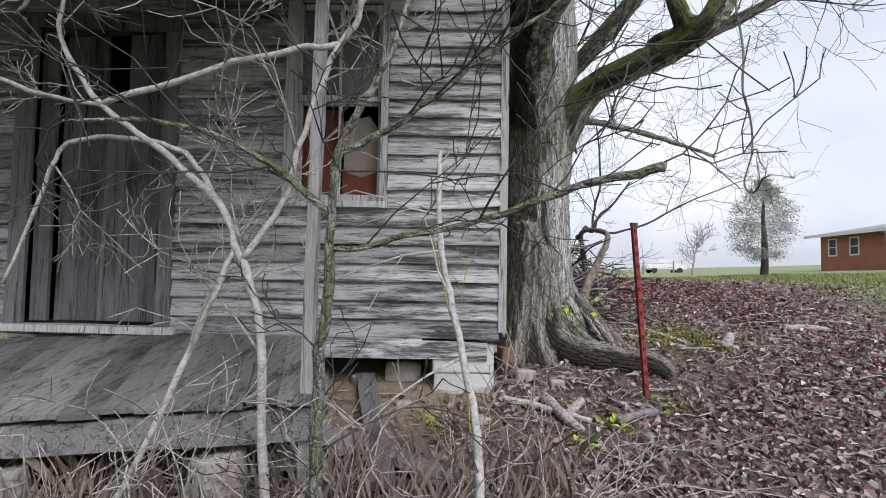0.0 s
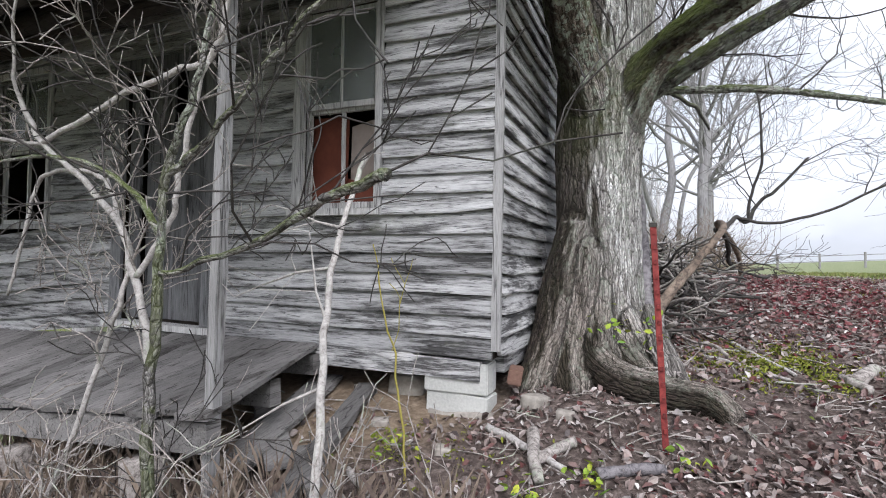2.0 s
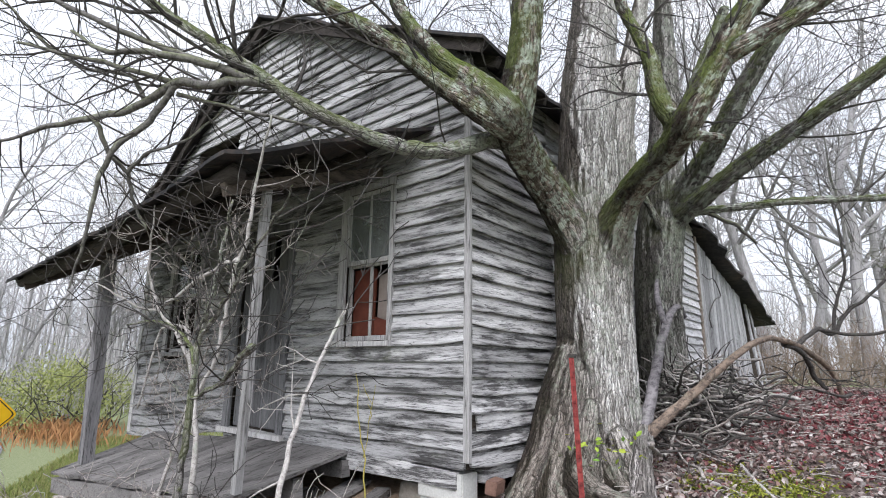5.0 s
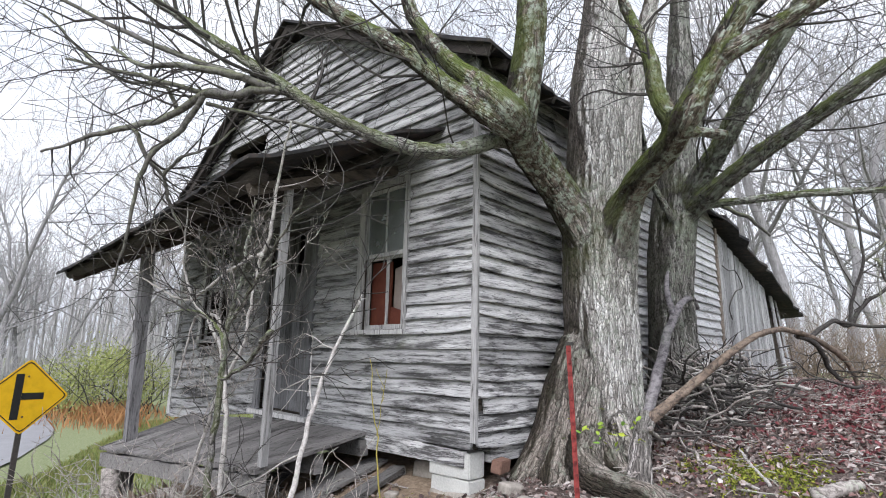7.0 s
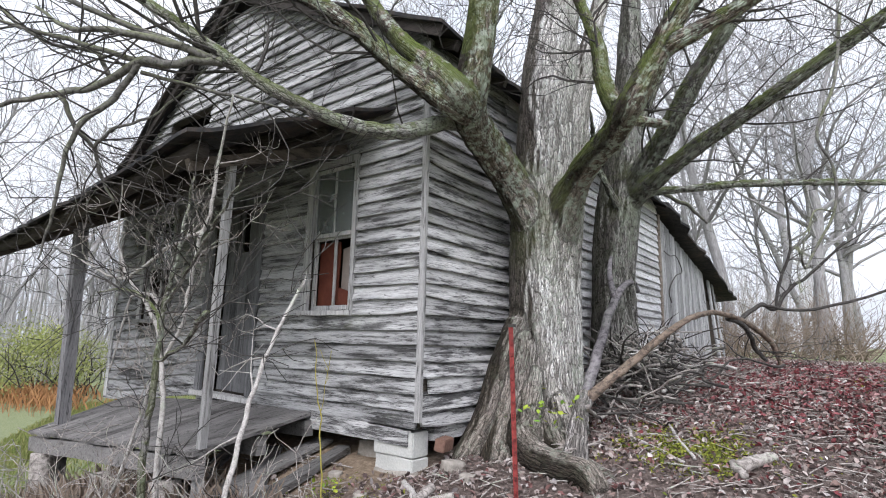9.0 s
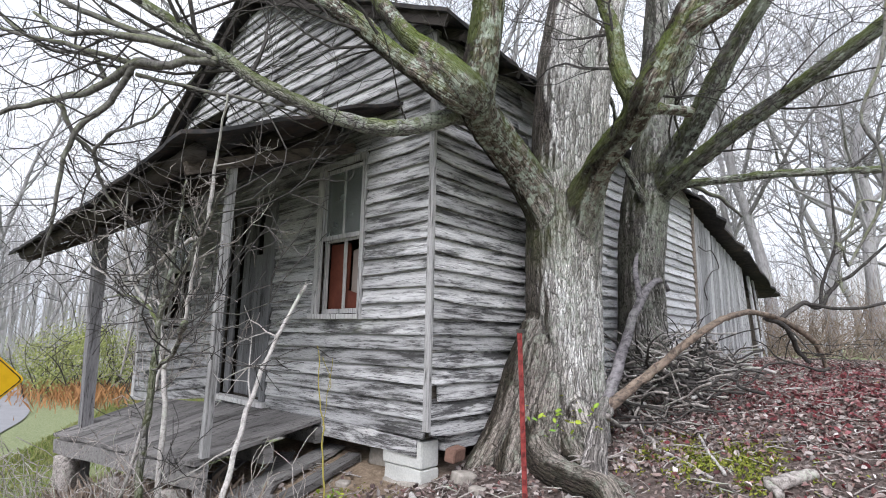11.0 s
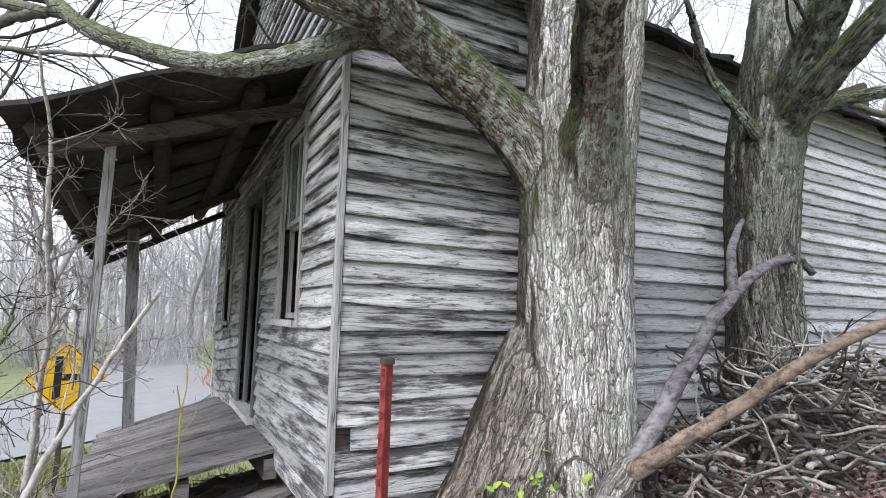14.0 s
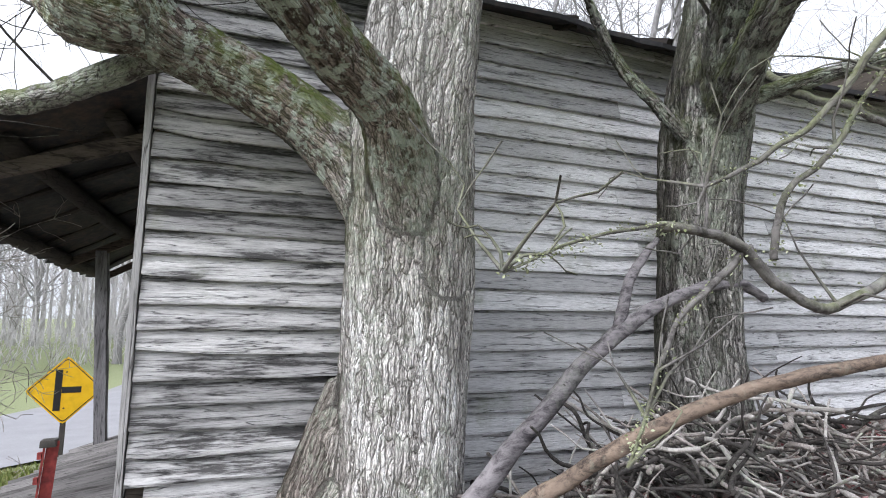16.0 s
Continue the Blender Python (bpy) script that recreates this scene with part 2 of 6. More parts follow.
    nt.links.new(sep.outputs["Z"], up.inputs["Value"])
    mm = math2(nt, "MULTIPLY", up, ramp(nt, noisy(nt, place(nt, (3.2, 3.2, 3.2)), 1.0, 7, 0.75), [(0.44, (0,)), (0.51, (1,))]))
    if moss is None:
        ma = nd(nt, "ShaderNodeAttribute")
        ma.attribute_name = "mossy"
        mk = nd(nt, "ShaderNodeMath")
        mk.operation = "MULTIPLY"
        nt.links.new(ma.outputs["Fac"], mk.inputs[0])
        nt.links.new(mm.outputs[0], mk.inputs[1])
    else:
        mk = math2(nt, "MULTIPLY", mm, moss)
    col = blend(nt, mk, col, blend(nt, fine, (0.025, 0.04, 0.01), (0.20, 0.25, 0.05)))
    height = math2(nt, "ADD", math2(nt, "MULTIPLY", ramp(nt, e1, [(0.0, (0,)), (0.22, (1,))]), 0.9), math2(nt, "MULTIPLY", ramp(nt, e2, [(0.0, (0,)), (0.2, (1,))]), 0.4))
    height = math2(nt, "ADD", height, math2(nt, "MULTIPLY", math2(nt, "ADD", fine, run), 0.45))
    finish(nt, b, col, height, 1.0, depth)
    return m


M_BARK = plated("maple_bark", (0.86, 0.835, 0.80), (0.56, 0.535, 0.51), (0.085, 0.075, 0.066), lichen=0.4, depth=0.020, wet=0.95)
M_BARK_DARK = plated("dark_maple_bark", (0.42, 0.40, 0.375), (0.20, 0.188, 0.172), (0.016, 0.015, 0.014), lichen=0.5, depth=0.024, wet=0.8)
M_LIMB = plated("mossy_limb_bark", (0.36, 0.345, 0.325), (0.20, 0.188, 0.174), (0.04, 0.036, 0.032), 0.75, (34, 34, 14), lichen=0.7, depth=0.012)
M_WETBARK = bark("wet_branch_bark", (0.17, 0.16, 0.152), (0.07, 0.065, 0.061), (0.02, 0.018, 0.017), moss=0.3, ridge=(9, 9, 9), lichen=0.3, depth=0.006)
M_TWIG = bark("twig_bark", (0.075, 0.068, 0.063), (0.032, 0.029, 0.027), (0.012, 0.011, 0.010), ridge=(12, 12, 12), lichen=0.15, depth=0.004)
M_PALE = bark("pale_dead_branch", (0.46, 0.435, 0.41), (0.29, 0.27, 0.25), (0.08, 0.072, 0.065), ridge=(12, 12, 12), lichen=0.6, depth=0.005)
M_STICK = bark("dead_stick_bark", (0.38, 0.345, 0.318), (0.16, 0.14, 0.126), (0.04, 0.035, 0.03), ridge=(10, 10, 10), lichen=0.75, depth=0.005)
M_LOG = bark("barkless_limb_wood", (0.21, 0.195, 0.20), (0.075, 0.068, 0.072), (0.015, 0.013, 0.016), ridge=(7, 2.5, 7), lichen=0.12, depth=0.006)
M_BUTT = plated("weathered_splintered_wood", (0.44, 0.41, 0.385), (0.24, 0.22, 0.20), (0.04, 0.035, 0.032), 0.0, (30, 30, 2.2), lichen=0.15, depth=0.014)
M_LOGBROWN = bark("brown_branch_wood", (0.23, 0.175, 0.135), (0.08, 0.061, 0.05), (0.025, 0.021, 0.02), ridge=(7, 2.5, 7), lichen=0.15, depth=0.006)
# distant barks: the haze of the mist is put into their pale colours
M_FARBARK = bark("mist_pale_grey_bark", (0.33, 0.32, 0.32), (0.22, 0.212, 0.212), (0.11, 0.105, 0.105), ridge=(6, 6, 1.2), lichen=0.3)
M_MIST = bark("mist_pale_twig_bark", (0.50, 0.485, 0.485), (0.42, 0.405, 0.403), (0.32, 0.308, 0.306), ridge=(4, 4, 1.2), lichen=0.1)


def speckled(name, stops, scale=30.0, rough=0.9, bump=0.4, big=1.5, metal=0.0, dist=0.01):
    """A surface with grain and larger patches."""
    m, nt, b = start(name, rough)
    b.inputs["Metallic"].default_value = metal
    f = noisy(nt, place(nt, (1, 1, 1)), scale, 6, 0.65)
    g = noisy(nt, place(nt, (1, 1, 1)), big, 4, 0.6)
    s = math2(nt, "ADD", math2(nt, "MULTIPLY", f, 0.55), math2(nt, "MULTIPLY", g, 0.45))
    finish(nt, b, ramp(nt, s, stops), f, bump, dist)
    return m


M_ROOF = speckled("rusted_dark_roofing", [(0.35, (0.014, 0.014, 0.016)), (0.5, (0.034, 0.033, 0.034)), (0.65, (0.085, 0.062, 0.05))], 14, 0.75, 0.6)
M_BLOCK = speckled("cinder_block", [(0.3, (0.34, 0.34, 0.32)), (0.55, (0.52, 0.52, 0.49)), (0.75, (0.62, 0.62, 0.58))], 60, 0.95, 0.5, 2.0, dist=0.004)
M_STONE = speckled("field_stone", [(0.3, (0.16, 0.14, 0.12)), (0.55, (0.36, 0.33, 0.29)), (0.75, (0.48, 0.45, 0.40))], 25, 0.95, 0.7, 3.0)
M_BRICK = speckled("red_brick", [(0.3, (0.22, 0.09, 0.06)), (0.6, (0.36, 0.15, 0.10))], 30, 0.9, 0.4)
M_OLDBRICK = speckled("old_dull_brick", [(0.3, (0.11, 0.065, 0.048)), (0.6, (0.22, 0.13, 0.10))], 30, 0.95, 0.5)
M_REDPOST = speckled("rusty_red_paint", [(0.32, (0.05, 0.022, 0.02)), (0.48, (0.17, 0.03, 0.028)), (0.7, (0.34, 0.06, 0.05))], 40, 0.7, 0.6, 8.0, dist=0.003)
M_YELLOW = speckled("yellow_sign_sheet", [(0.3, (0.62, 0.36, 0.01)), (0.5, (0.80, 0.48, 0.012)), (0.8, (0.86, 0.56, 0.03))], 6, 0.45, 0.05, 2.0)
M_BLACK = speckled("black_sign_paint", [(0.3, (0.012, 0.012, 0.012)), (0.7, (0.03, 0.03, 0.03))], 20, 0.6, 0.1)
M_STEEL = speckled("dark_steel_post", [(0.3, (0.03, 0.03, 0.028)), (0.7, (0.09, 0.08, 0.07))], 40, 0.6, 0.3)
M_ROAD = speckled("asphalt", [(0.3, (0.20, 0.20, 0.21)), (0.7, (0.30, 0.30, 0.31))], 40, 0.85, 0.3)
M_RUST = speckled("red_brown_board", [(0.3, (0.08, 0.022, 0.014)), (0.6, (0.15, 0.045, 0.027)), (0.8, (0.20, 0.075, 0.045))], 9, 0.8, 0.2)
M_CARD = speckled("faded_cloth", [(0.3, (0.20, 0.16, 0.14)), (0.7, (0.34, 0.29, 0.26))], 9, 0.9, 0.2)
M_PAINT = speckled("white_house_trim", [(0.3, (0.6, 0.6, 0.6)), (0.7, (0.75, 0.75, 0.74))], 9, 0.7, 0.1)
M_SHINGLE = speckled("grey_roof_shingle", [(0.3, (0.22, 0.22, 0.23)), (0.7, (0.34, 0.34, 0.35))], 5, 0.9, 0.2)
M_TYRE = speckled("black_rubber", [(0.3, (0.02, 0.02, 0.02)), (0.7, (0.04, 0.04, 0.04))], 30, 0.8, 0.1)

m_, nt_, b_ = start("old_window_glass", 0.08)
b_.inputs["Base Color"].default_value = (0.42, 0.45, 0.43, 1)
b_.inputs["Transmission Weight"].default_value = 0.72
b_.inputs["IOR"].default_value = 1.45
_gn = noisy(nt_, place(nt_, (1, 1, 1)), 6.0, 3)
_gr = ramp(nt_, _gn, [(0.3, (0.05,)), (0.7, (0.3,))])
nt_.links.new(_gr.outputs[0], b_.inputs["Roughness"])
M_GLASS = m_


def leafy(name, colours, rough=0.75):
    """Leaves: each island takes its own colour."""
    m, nt, b = start(name, rough)
    geo = nd(nt, "ShaderNodeNewGeometry")
    r = ramp(nt, geo, [(i / (len(colours) - 1), c) for i, c in enumerate(colours)], out="Random Per Island")
    n = noisy(nt, place(nt, (1, 1, 1)), 60, 4)
    col = blend(nt, 0.5, r, ramp(nt, n, [(0.3, (0.4,)), (0.7, (1.1,))]), "MULTIPLY")
    finish(nt, b, col, n, 0.3, 0.004)
    return m


M_LITTER = leafy("fallen_leaves", [(0.10, 0.07, 0.065), (0.25, 0.195, 0.175), (0.17, 0.07, 0.065), (0.42, 0.36, 0.33), (0.13, 0.095, 0.085), (0.56, 0.50, 0.47), (0.24, 0.15, 0.125), (0.36, 0.29, 0.26), (0.045, 0.03, 0.028), (0.70, 0.65, 0.62)], 0.4)
M_REDLITTER = leafy("wet_red_leaves", [(0.16, 0.042, 0.046), (0.28, 0.08, 0.086), (0.065, 0.028, 0.03), (0.42, 0.25, 0.24), (0.21, 0.06, 0.063), (0.11, 0.055, 0.055)], 0.45)
M_GREEN = leafy("fresh_green_leaves", [(0.16, 0.30, 0.05), (0.30, 0.40, 0.05), (0.45, 0.48, 0.06)])
M_MOSS = leafy("moss_tufts", [(0.10, 0.13, 0.02), (0.20, 0.23, 0.03), (0.30, 0.31, 0.05), (0.13, 0.12, 0.05)])
M_GRASS = leafy("winter_grass", [(0.15, 0.20, 0.05), (0.24, 0.28, 0.08), (0.30, 0.28, 0.12), (0.12, 0.18, 0.05)])
M_SEDGE = leafy("orange_dry_sedge", [(0.36, 0.17, 0.07), (0.45, 0.25, 0.11), (0.28, 0.13, 0.06)])
M_BUSH = leafy("yellow_green_shrub_leaves", [(0.30, 0.34, 0.10), (0.42, 0.44, 0.16), (0.22, 0.27, 0.09)])
# field evergreen: lightened green, with the mist's haze painted in
M_CEDAR = leafy("mist_greyed_foliage", [(0.24, 0.28, 0.23), (0.32, 0.35, 0.30), (0.38, 0.41, 0.36)])
M_BRUSH = leafy("dry_brush", [(0.20, 0.16, 0.12), (0.28, 0.22, 0.17), (0.16, 0.12, 0.10)])

# ground: bare leaf soil near the house, grass further off
m_, nt_, b_ = start("leafy_soil_and_grass", 0.95)
_at = place(nt_, (1, 1, 1), False)
_f = noisy(nt_, _at, 22, 8, 0.7)
_g = noisy(nt_, _at, 0.8, 5, 0.6)
_soil = ramp(nt_, _f, [(0.3, (0.035, 0.026, 0.023)), (0.5, (0.12, 0.092, 0.08)), (0.7, (0.29, 0.235, 0.21))])
_clay = ramp(nt_, _f, [(0.3, (0.18, 0.13, 0.085)), (0.7, (0.40, 0.31, 0.22))])
_grs = ramp(nt_, _f, [(0.3, (0.13, 0.16, 0.075)), (0.5, (0.22, 0.25, 0.13)), (0.7, (0.31, 0.32, 0.19))])
_sep = nd(nt_, "ShaderNodeSeparateXYZ")
wire(nt_, _at, _sep)
_gx, _gy = nd(nt_, "ShaderNodeMath"), nd(nt_, "ShaderNodeMath")
for _m, _o, _c in ((_gx, 0, -0.6), (_gy, 1, 5.2)):
    _m.operation = "SUBTRACT"
    _m.inputs[1].default_value = _c
    nt_.links.new(_sep.outputs[_o], _m.inputs[0])
_rx = math2(nt_, "POWER", math2(nt_, "DIVIDE", math2(nt_, "ABSOLUTE", _gx, 0), 5.7), 2.0)
_ry = math2(nt_, "POWER", math2(nt_, "DIVIDE", math2(nt_, "ABSOLUTE", _gy, 0), 10.0), 2.0)
_r = math2(nt_, "ADD", math2(nt_, "ADD", _rx, _ry), math2(nt_, "MULTIPLY", _g, 0.9))
_gm = ramp(nt_, math2(nt_, "MULTIPLY", _r, 0.5), [(0.62, (0,)), (0.80, (1,))])
_cx = math2(nt_, "POWER", math2(nt_, "DIVIDE", math2(nt_, "ABSOLUTE", math2(nt_, "ADD", _gx, 0.8), 0), 2.2), 2.0)
_cy = math2(nt_, "POWER", math2(nt_, "DIVIDE", math2(nt_, "ABSOLUTE", math2(nt_, "ADD", _gy, 1.4), 0), 1.3), 2.0)
_cm = ramp(nt_, math2(nt_, "ADD", math2(nt_, "ADD", _cx, _cy), math2(nt_, "MULTIPLY", _g, 0.5)), [(0.6, (0.85,)), (1.0, (0,))])
_col = blend(nt_, _gm, blend(nt_, _cm, _soil, _clay), _grs)
finish(nt_, b_, _col, _f, 0.9, 0.04)
M_GROUND = m_

# ---- mesh helpers ----


def link(name, data, mat, parent=None, label=""):
    if mat is not None and not data.materials:
        data.materials.append(mat)
    ob = new(name, data)
    if parent is not None:
        ob.parent = parent
    if label:
        ob["label"] = label
    return ob


class Geo:
    """A growing list of corners and faces."""

    def __init__(self):
        self.v, self.f, self.g = [], [], []

    def add(self, v, f):
        n = len(self.v)
        self.v.extend(v)
        self.f.extend([tuple(i + n for i in q) for q in f])

    def box(self, x0, x1, y0, y1, z0, z1, m=None, wob=0.0):
        c = [(x, y, z) for z in (z0, z1) for y in (y0, y1) for x in (x0, x1)]
        if wob:
            c = [tuple(q + random.uniform(-wob, wob) for q in p) for p in c]
        if m is not None:
            c = [tuple(m @ Vector(p)) for p in c]
        self.add(c, [(0, 2, 3, 1), (4, 5, 7, 6), (0, 1, 5, 4), (2, 6, 7, 3), (0, 4, 6, 2), (1, 3, 7, 5)])

    def plank(self, a, b, width, thick, up=(0, 0, 1), segs=5, wob=0.004):
        """A worn board from a to b, a little wavy."""
        a, b = Vector(a), Vector(b)
        d = (b - a).normalized()
        side = d.cross(Vector(up)).normalized()
        top = side.cross(d).normalized()
        v, f = [], []
        seed = random.uniform(0, 99)
        for i in range(segs + 1):
            c = a.lerp(b, i / segs)
            for k, (s, t) in enumerate(((-1, -1), (1, -1), (1, 1), (-1, 1))):
                w = noise.noise((seed + i * 0.7, k * 3.1, 0)) * wob
                u = noise.noise((seed + i * 0.5, 7 + k // 2, 0)) * wob
                v.append(tuple(c + side * (s * width / 2 + w) + top * (t * thick / 2 + u)))
        for i in range(segs):
            for k in range(4):
                q = (k + 1) % 4
                f.append((i * 4 + k, i * 4 + q, i * 4 + 4 + q, i * 4 + 4 + k))
        f += [(3, 2, 1, 0), tuple(segs * 4 + k for k in range(4))]
        self.add(v, f)

    def tube(self, pts, sides=8, steps=5, wob=0.0, rough=0.0, ridges=0.0, cap=True):
        """A branch through pts (x, y, z, radius), smoothed."""
        p = np.array(pts, float)
        n = len(p)
        q = []
        for i in range(n - 1):
            p0, p1, p2, p3 = p[max(i - 1, 0)], p[i], p[i + 1], p[min(i + 2, n - 1)]
            for s in range(steps):
                t = s / steps
                c = 0.5 * (2 * p1 + (p2 - p0) * t + (2 * p0 - 5 * p1 + 4 * p2 - p3) * t * t + (3 * p1 - p0 - 3 * p2 + p3) * t ** 3)
                c[3] = p1[3] + (p2[3] - p1[3]) * t
                q.append(c)
        q.append(p[-1])
        q = np.array(q)
        if wob:
            sd = random.uniform(0, 99)
            for i in range(1, len(q)):
                q[i, :3] += np.array(noise.noise_vector((sd + i * 0.45, 0, 0))) * wob
        d = np.gradient(q[:, :3], axis=0)
        d /= np.linalg.norm(d, axis=1)[:, None] + 1e-9
        ref = np.array((0.3, 0.9, 0.1)) if abs(d[0][1]) < 0.8 else np.array((0.9, 0.2, 0.1))
        v, f = [], []
        sd = random.uniform(0, 99)
        run = np.concatenate(([0.0], np.cumsum(np.linalg.norm(np.diff(q[:, :3], axis=0), axis=1))))
        slow = 0.28 / max(0.02, float(q[:, 3].max()))
        for i, c in enumerate(q):
            u = ref - d[i] * np.dot(ref, d[i])
            u /= np.linalg.norm(u) + 1e-9
            ref = u
            w = np.cross(d[i], u)
            for k in range(sides):
                a = 2 * math.pi * k / sides
                r = c[3]
                if rough:
                    r *= 1 + rough * noise.noise((math.cos(a) * 1.3 + sd, math.sin(a) * 1.3, run[i] * slow))
                if ridges:
                    g = noise.noise((math.cos(a) * c[3] * 26 + sd, math.sin(a) * c[3] * 26, run[i] * 3.2 + 0.4 * noise.noise((k * 0.3, run[i] * 2, sd))))
                    h = noise.noise((math.cos(a) * c[3] * 55 + sd, math.sin(a) * c[3] * 55, run[i] * 16))
                    r += ridges * (-abs(g) * 2.2 + 0.5 + 0.35 * h)
                x = c[:3] + (u * math.cos(a) + w * math.sin(a)) * r
                v.append((float(x[0]), float(x[1]), float(x[2])))
                self.g.append((math.cos(a) * c[3], math.sin(a) * c[3], run[i] + sd))
        for i in range(len(q) - 1):
            for k in range(sides):
                k2 = (k + 1) % sides
                f.append((i * sides + k, i * sides + k2, (i + 1) * sides + k2, (i + 1) * sides + k))
        if cap:
            f.append(tuple(reversed(range(sides))))
            f.append(tuple((len(q) - 1) * sides + k for k in range(sides)))
        self.add(v, f)

    def leaf(self, c, size, turn, tilt, fold=0.3, shape=0.6):
        m = Matrix.Translation(c) @ Euler((tilt[0], tilt[1], turn)).to_matrix().to_4x4()
        h = size * fold * 0.5
        pts = [(-size, 0, 0), (-0.25 * size, -shape * size, h), (0.5 * size, -0.75 * shape * size, h * 0.8), (size, 0, 0.35 * h), (0.5 * size, 0.75 * shape * size, h), (-0.25 * size, shape * size, h * 1.2), (0.2 * size, 0, -0.2 * h)]
        self.add([tuple(m @ Vector(p)) for p in pts], [(0, 1, 6), (1, 2, 6), (2, 3, 6), (3, 4, 6), (4, 5, 6), (5, 0, 6)])

    def mesh(self, name, smooth=False):
        me = bpy.data.meshes.new(name)
        me.from_pydata(self.v, [], self.f)
        if smooth:
            me.polygons.foreach_set("use_smooth", [True] * len(me.polygons))
        if self.g and len(self.g) == len(self.v):
            at = me.attributes.new("grain", "FLOAT_VECTOR", "POINT")
            at.data.foreach_set("vector", np.array(self.g, float).ravel())
        me.update()
        return me

    def part(self, name, mat, parent=None, label="", smooth=False):
        return link(name, self.mesh(name, smooth), mat, parent, label)


def thing(name, label, category, at=(0, 0, 0), group=""):
    ob = new(name)
    ob.empty_display_size = 0.1
    ob.location = at
    return tagged(ob, label, category, group)


def settle(parent):
    """Lets parts that were built in world places hang under an Empty that stands elsewhere."""
    for c in parent.children:
        c.matrix_parent_inverse = Matrix.Translation(-Vector(parent.location))
    return parent


def smooth(t):
    t = max(0.0, min(1.0, t))
    return t * t * (3 - 2 * t)


def land(x, y):
    """Height of the ground: a slope up past the house to a field, a bank down to the road."""
    a, b, k = 0.195 * y, 1.48, 0.18
    h = max(k - abs(a - b), 0) / k
    z = min(a, b) - h * h * k / 4
    z = max(z, -0.9)
    w = smooth((-1.2 - x) / 5.6)
    low = -0.85 + 0.25 * smooth((y - 6) / 20)
    z = z * (1 - w) + low * w
    if x > 8:
        z += min(2.6, 0.05 * (x - 8)) * smooth((y + 4) / 20)
    far = max(0.0, math.hypot(x, y) - 60)
    return z + 0.02 * noise.noise((x * 0.9, y * 0.9, 0)) + 0.035 * noise.noise((x * 0.35, y * 0.35, 5)) + 0.006 * far


# ---- ground ----


def stretch(lo, hi, step, grow, far):
    mid = list(np.arange(lo, hi, step))
    out, s = [], step
    x = mid[-1]
    while x < far:
        s *= grow
        x += s
        out.append(x)
    left, s, x = [], step, lo
    while x > -far:
        s *= grow
        x -= s
        left.append(x)
    return left[::-1] + mid + out


gx = stretch(-6.0, 6.0, 0.14, 1.13, 700)
gy = stretch(-1.0, 11.0, 0.14, 1.13, 700)
g = Geo()
g.v = [(x, y, land(x, y)) for y in gy for x in gx]
nx = len(gx)
g.f = [(j * nx + i, j * nx + i + 1, (j + 1) * nx + i + 1, (j + 1) * nx + i) for j in range(len(gy) - 1) for i in range(nx - 1)]
tagged(g.part("ground", M_GROUND, smooth=True), "leaf-strewn soil by the house, pale grass further off", "ground", kind="structure")

# road: a ribbon laid over the land
way = [(-7.5, -45), (-8.4, -20), (-9.6, -7.5), (-12.6, -1.2), (-16.5, 1.2), (-22, 2.5), (-33, 3.4), (-70, 5.0)]


def ribbon(half0, half1, lift, name, mat, label):
    p = np.array(way, float)
    dense = []
    for i in range(len(p) - 1):
        p0, p1, p2, p3 = p[max(i - 1, 0)], p[i], p[i + 1], p[min(i + 2, len(p) - 1)]
        for s in range(14):
            t = s / 14
            dense.append(0.5 * (2 * p1 + (p2 - p0) * t + (2 * p0 - 5 * p1 + 4 * p2 - p3) * t * t + (3 * p1 - p0 - 3 * p2 + p3) * t ** 3))
    dense = np.array(dense)
    d = np.gradient(dense, axis=0)
    d /= np.linalg.norm(d, axis=1)[:, None]
    r = Geo()
    for c, t in zip(dense, d):
        z = land(*c) + lift
        for k in (half0, half0 * 0.3 + half1 * 0.7, half1):
            x, y = c[0] - t[1] * k, c[1] + t[0] * k
            r.v.append((x, y, max(z, land(x, y) + lift)))
    r.f = [(i * 3 + k, i * 3 + k + 1, i * 3 + 4 + k, i * 3 + 3 + k) for i in range(len(dense) - 1) for k in (0, 1)]
    tagged(r.part(name, mat, smooth=True), label, "road", kind="structure")


ribbon(-3.0, 3.0, 0.035, "road", M_ROAD, "pale wet asphalt country road")

# ---- the house ----
FY, SX = 3.67, 0.333            # planes of the front wall and the side wall
LX = -5.75                      # far end of the front wall
APEX, RIGHT_EAVE, LEFT_EAVE = (-2.85, 6.08), (0.62, 4.30), (-6.05, 4.08)
ROW = 0.128                     # exposed height of a clapboard
house = thing("old_house", "abandoned one-storey clapboard house, unpainted and weathered silver-grey, with a sagging porch", "house", (-2.7, 7.0, 0.8))


def sag(x, z):
    """The far front corner has sunk."""
    return -0.26 * smooth((-2.6 - x) / 3.2) * max(0, min(1, (3.9 - z) / 2.8))


def right_rake(z):
    return min(SX, APEX[0] + (APEX[1] - z) / (APEX[1] - RIGHT_EAVE[1]) * (RIGHT_EAVE[0] - APEX[0]) - 0.02)


def left_rake(z):
    return max(LX, APEX[0] - (APEX[1] - z) / (APEX[1] - LEFT_EAVE[1]) * (APEX[0] - LEFT_EAVE[0]) + 0.02)


# x0, x1, z0, z1 of what goes through the front wall
HOLES = [(-1.18, -0.46, 1.98, 3.48), (-3.08, -1.98, 1.10, 3.28), (-4.90, -3.98, 1.92, 3.42), (-4.55, -3.42, 4.57, 4.74)]


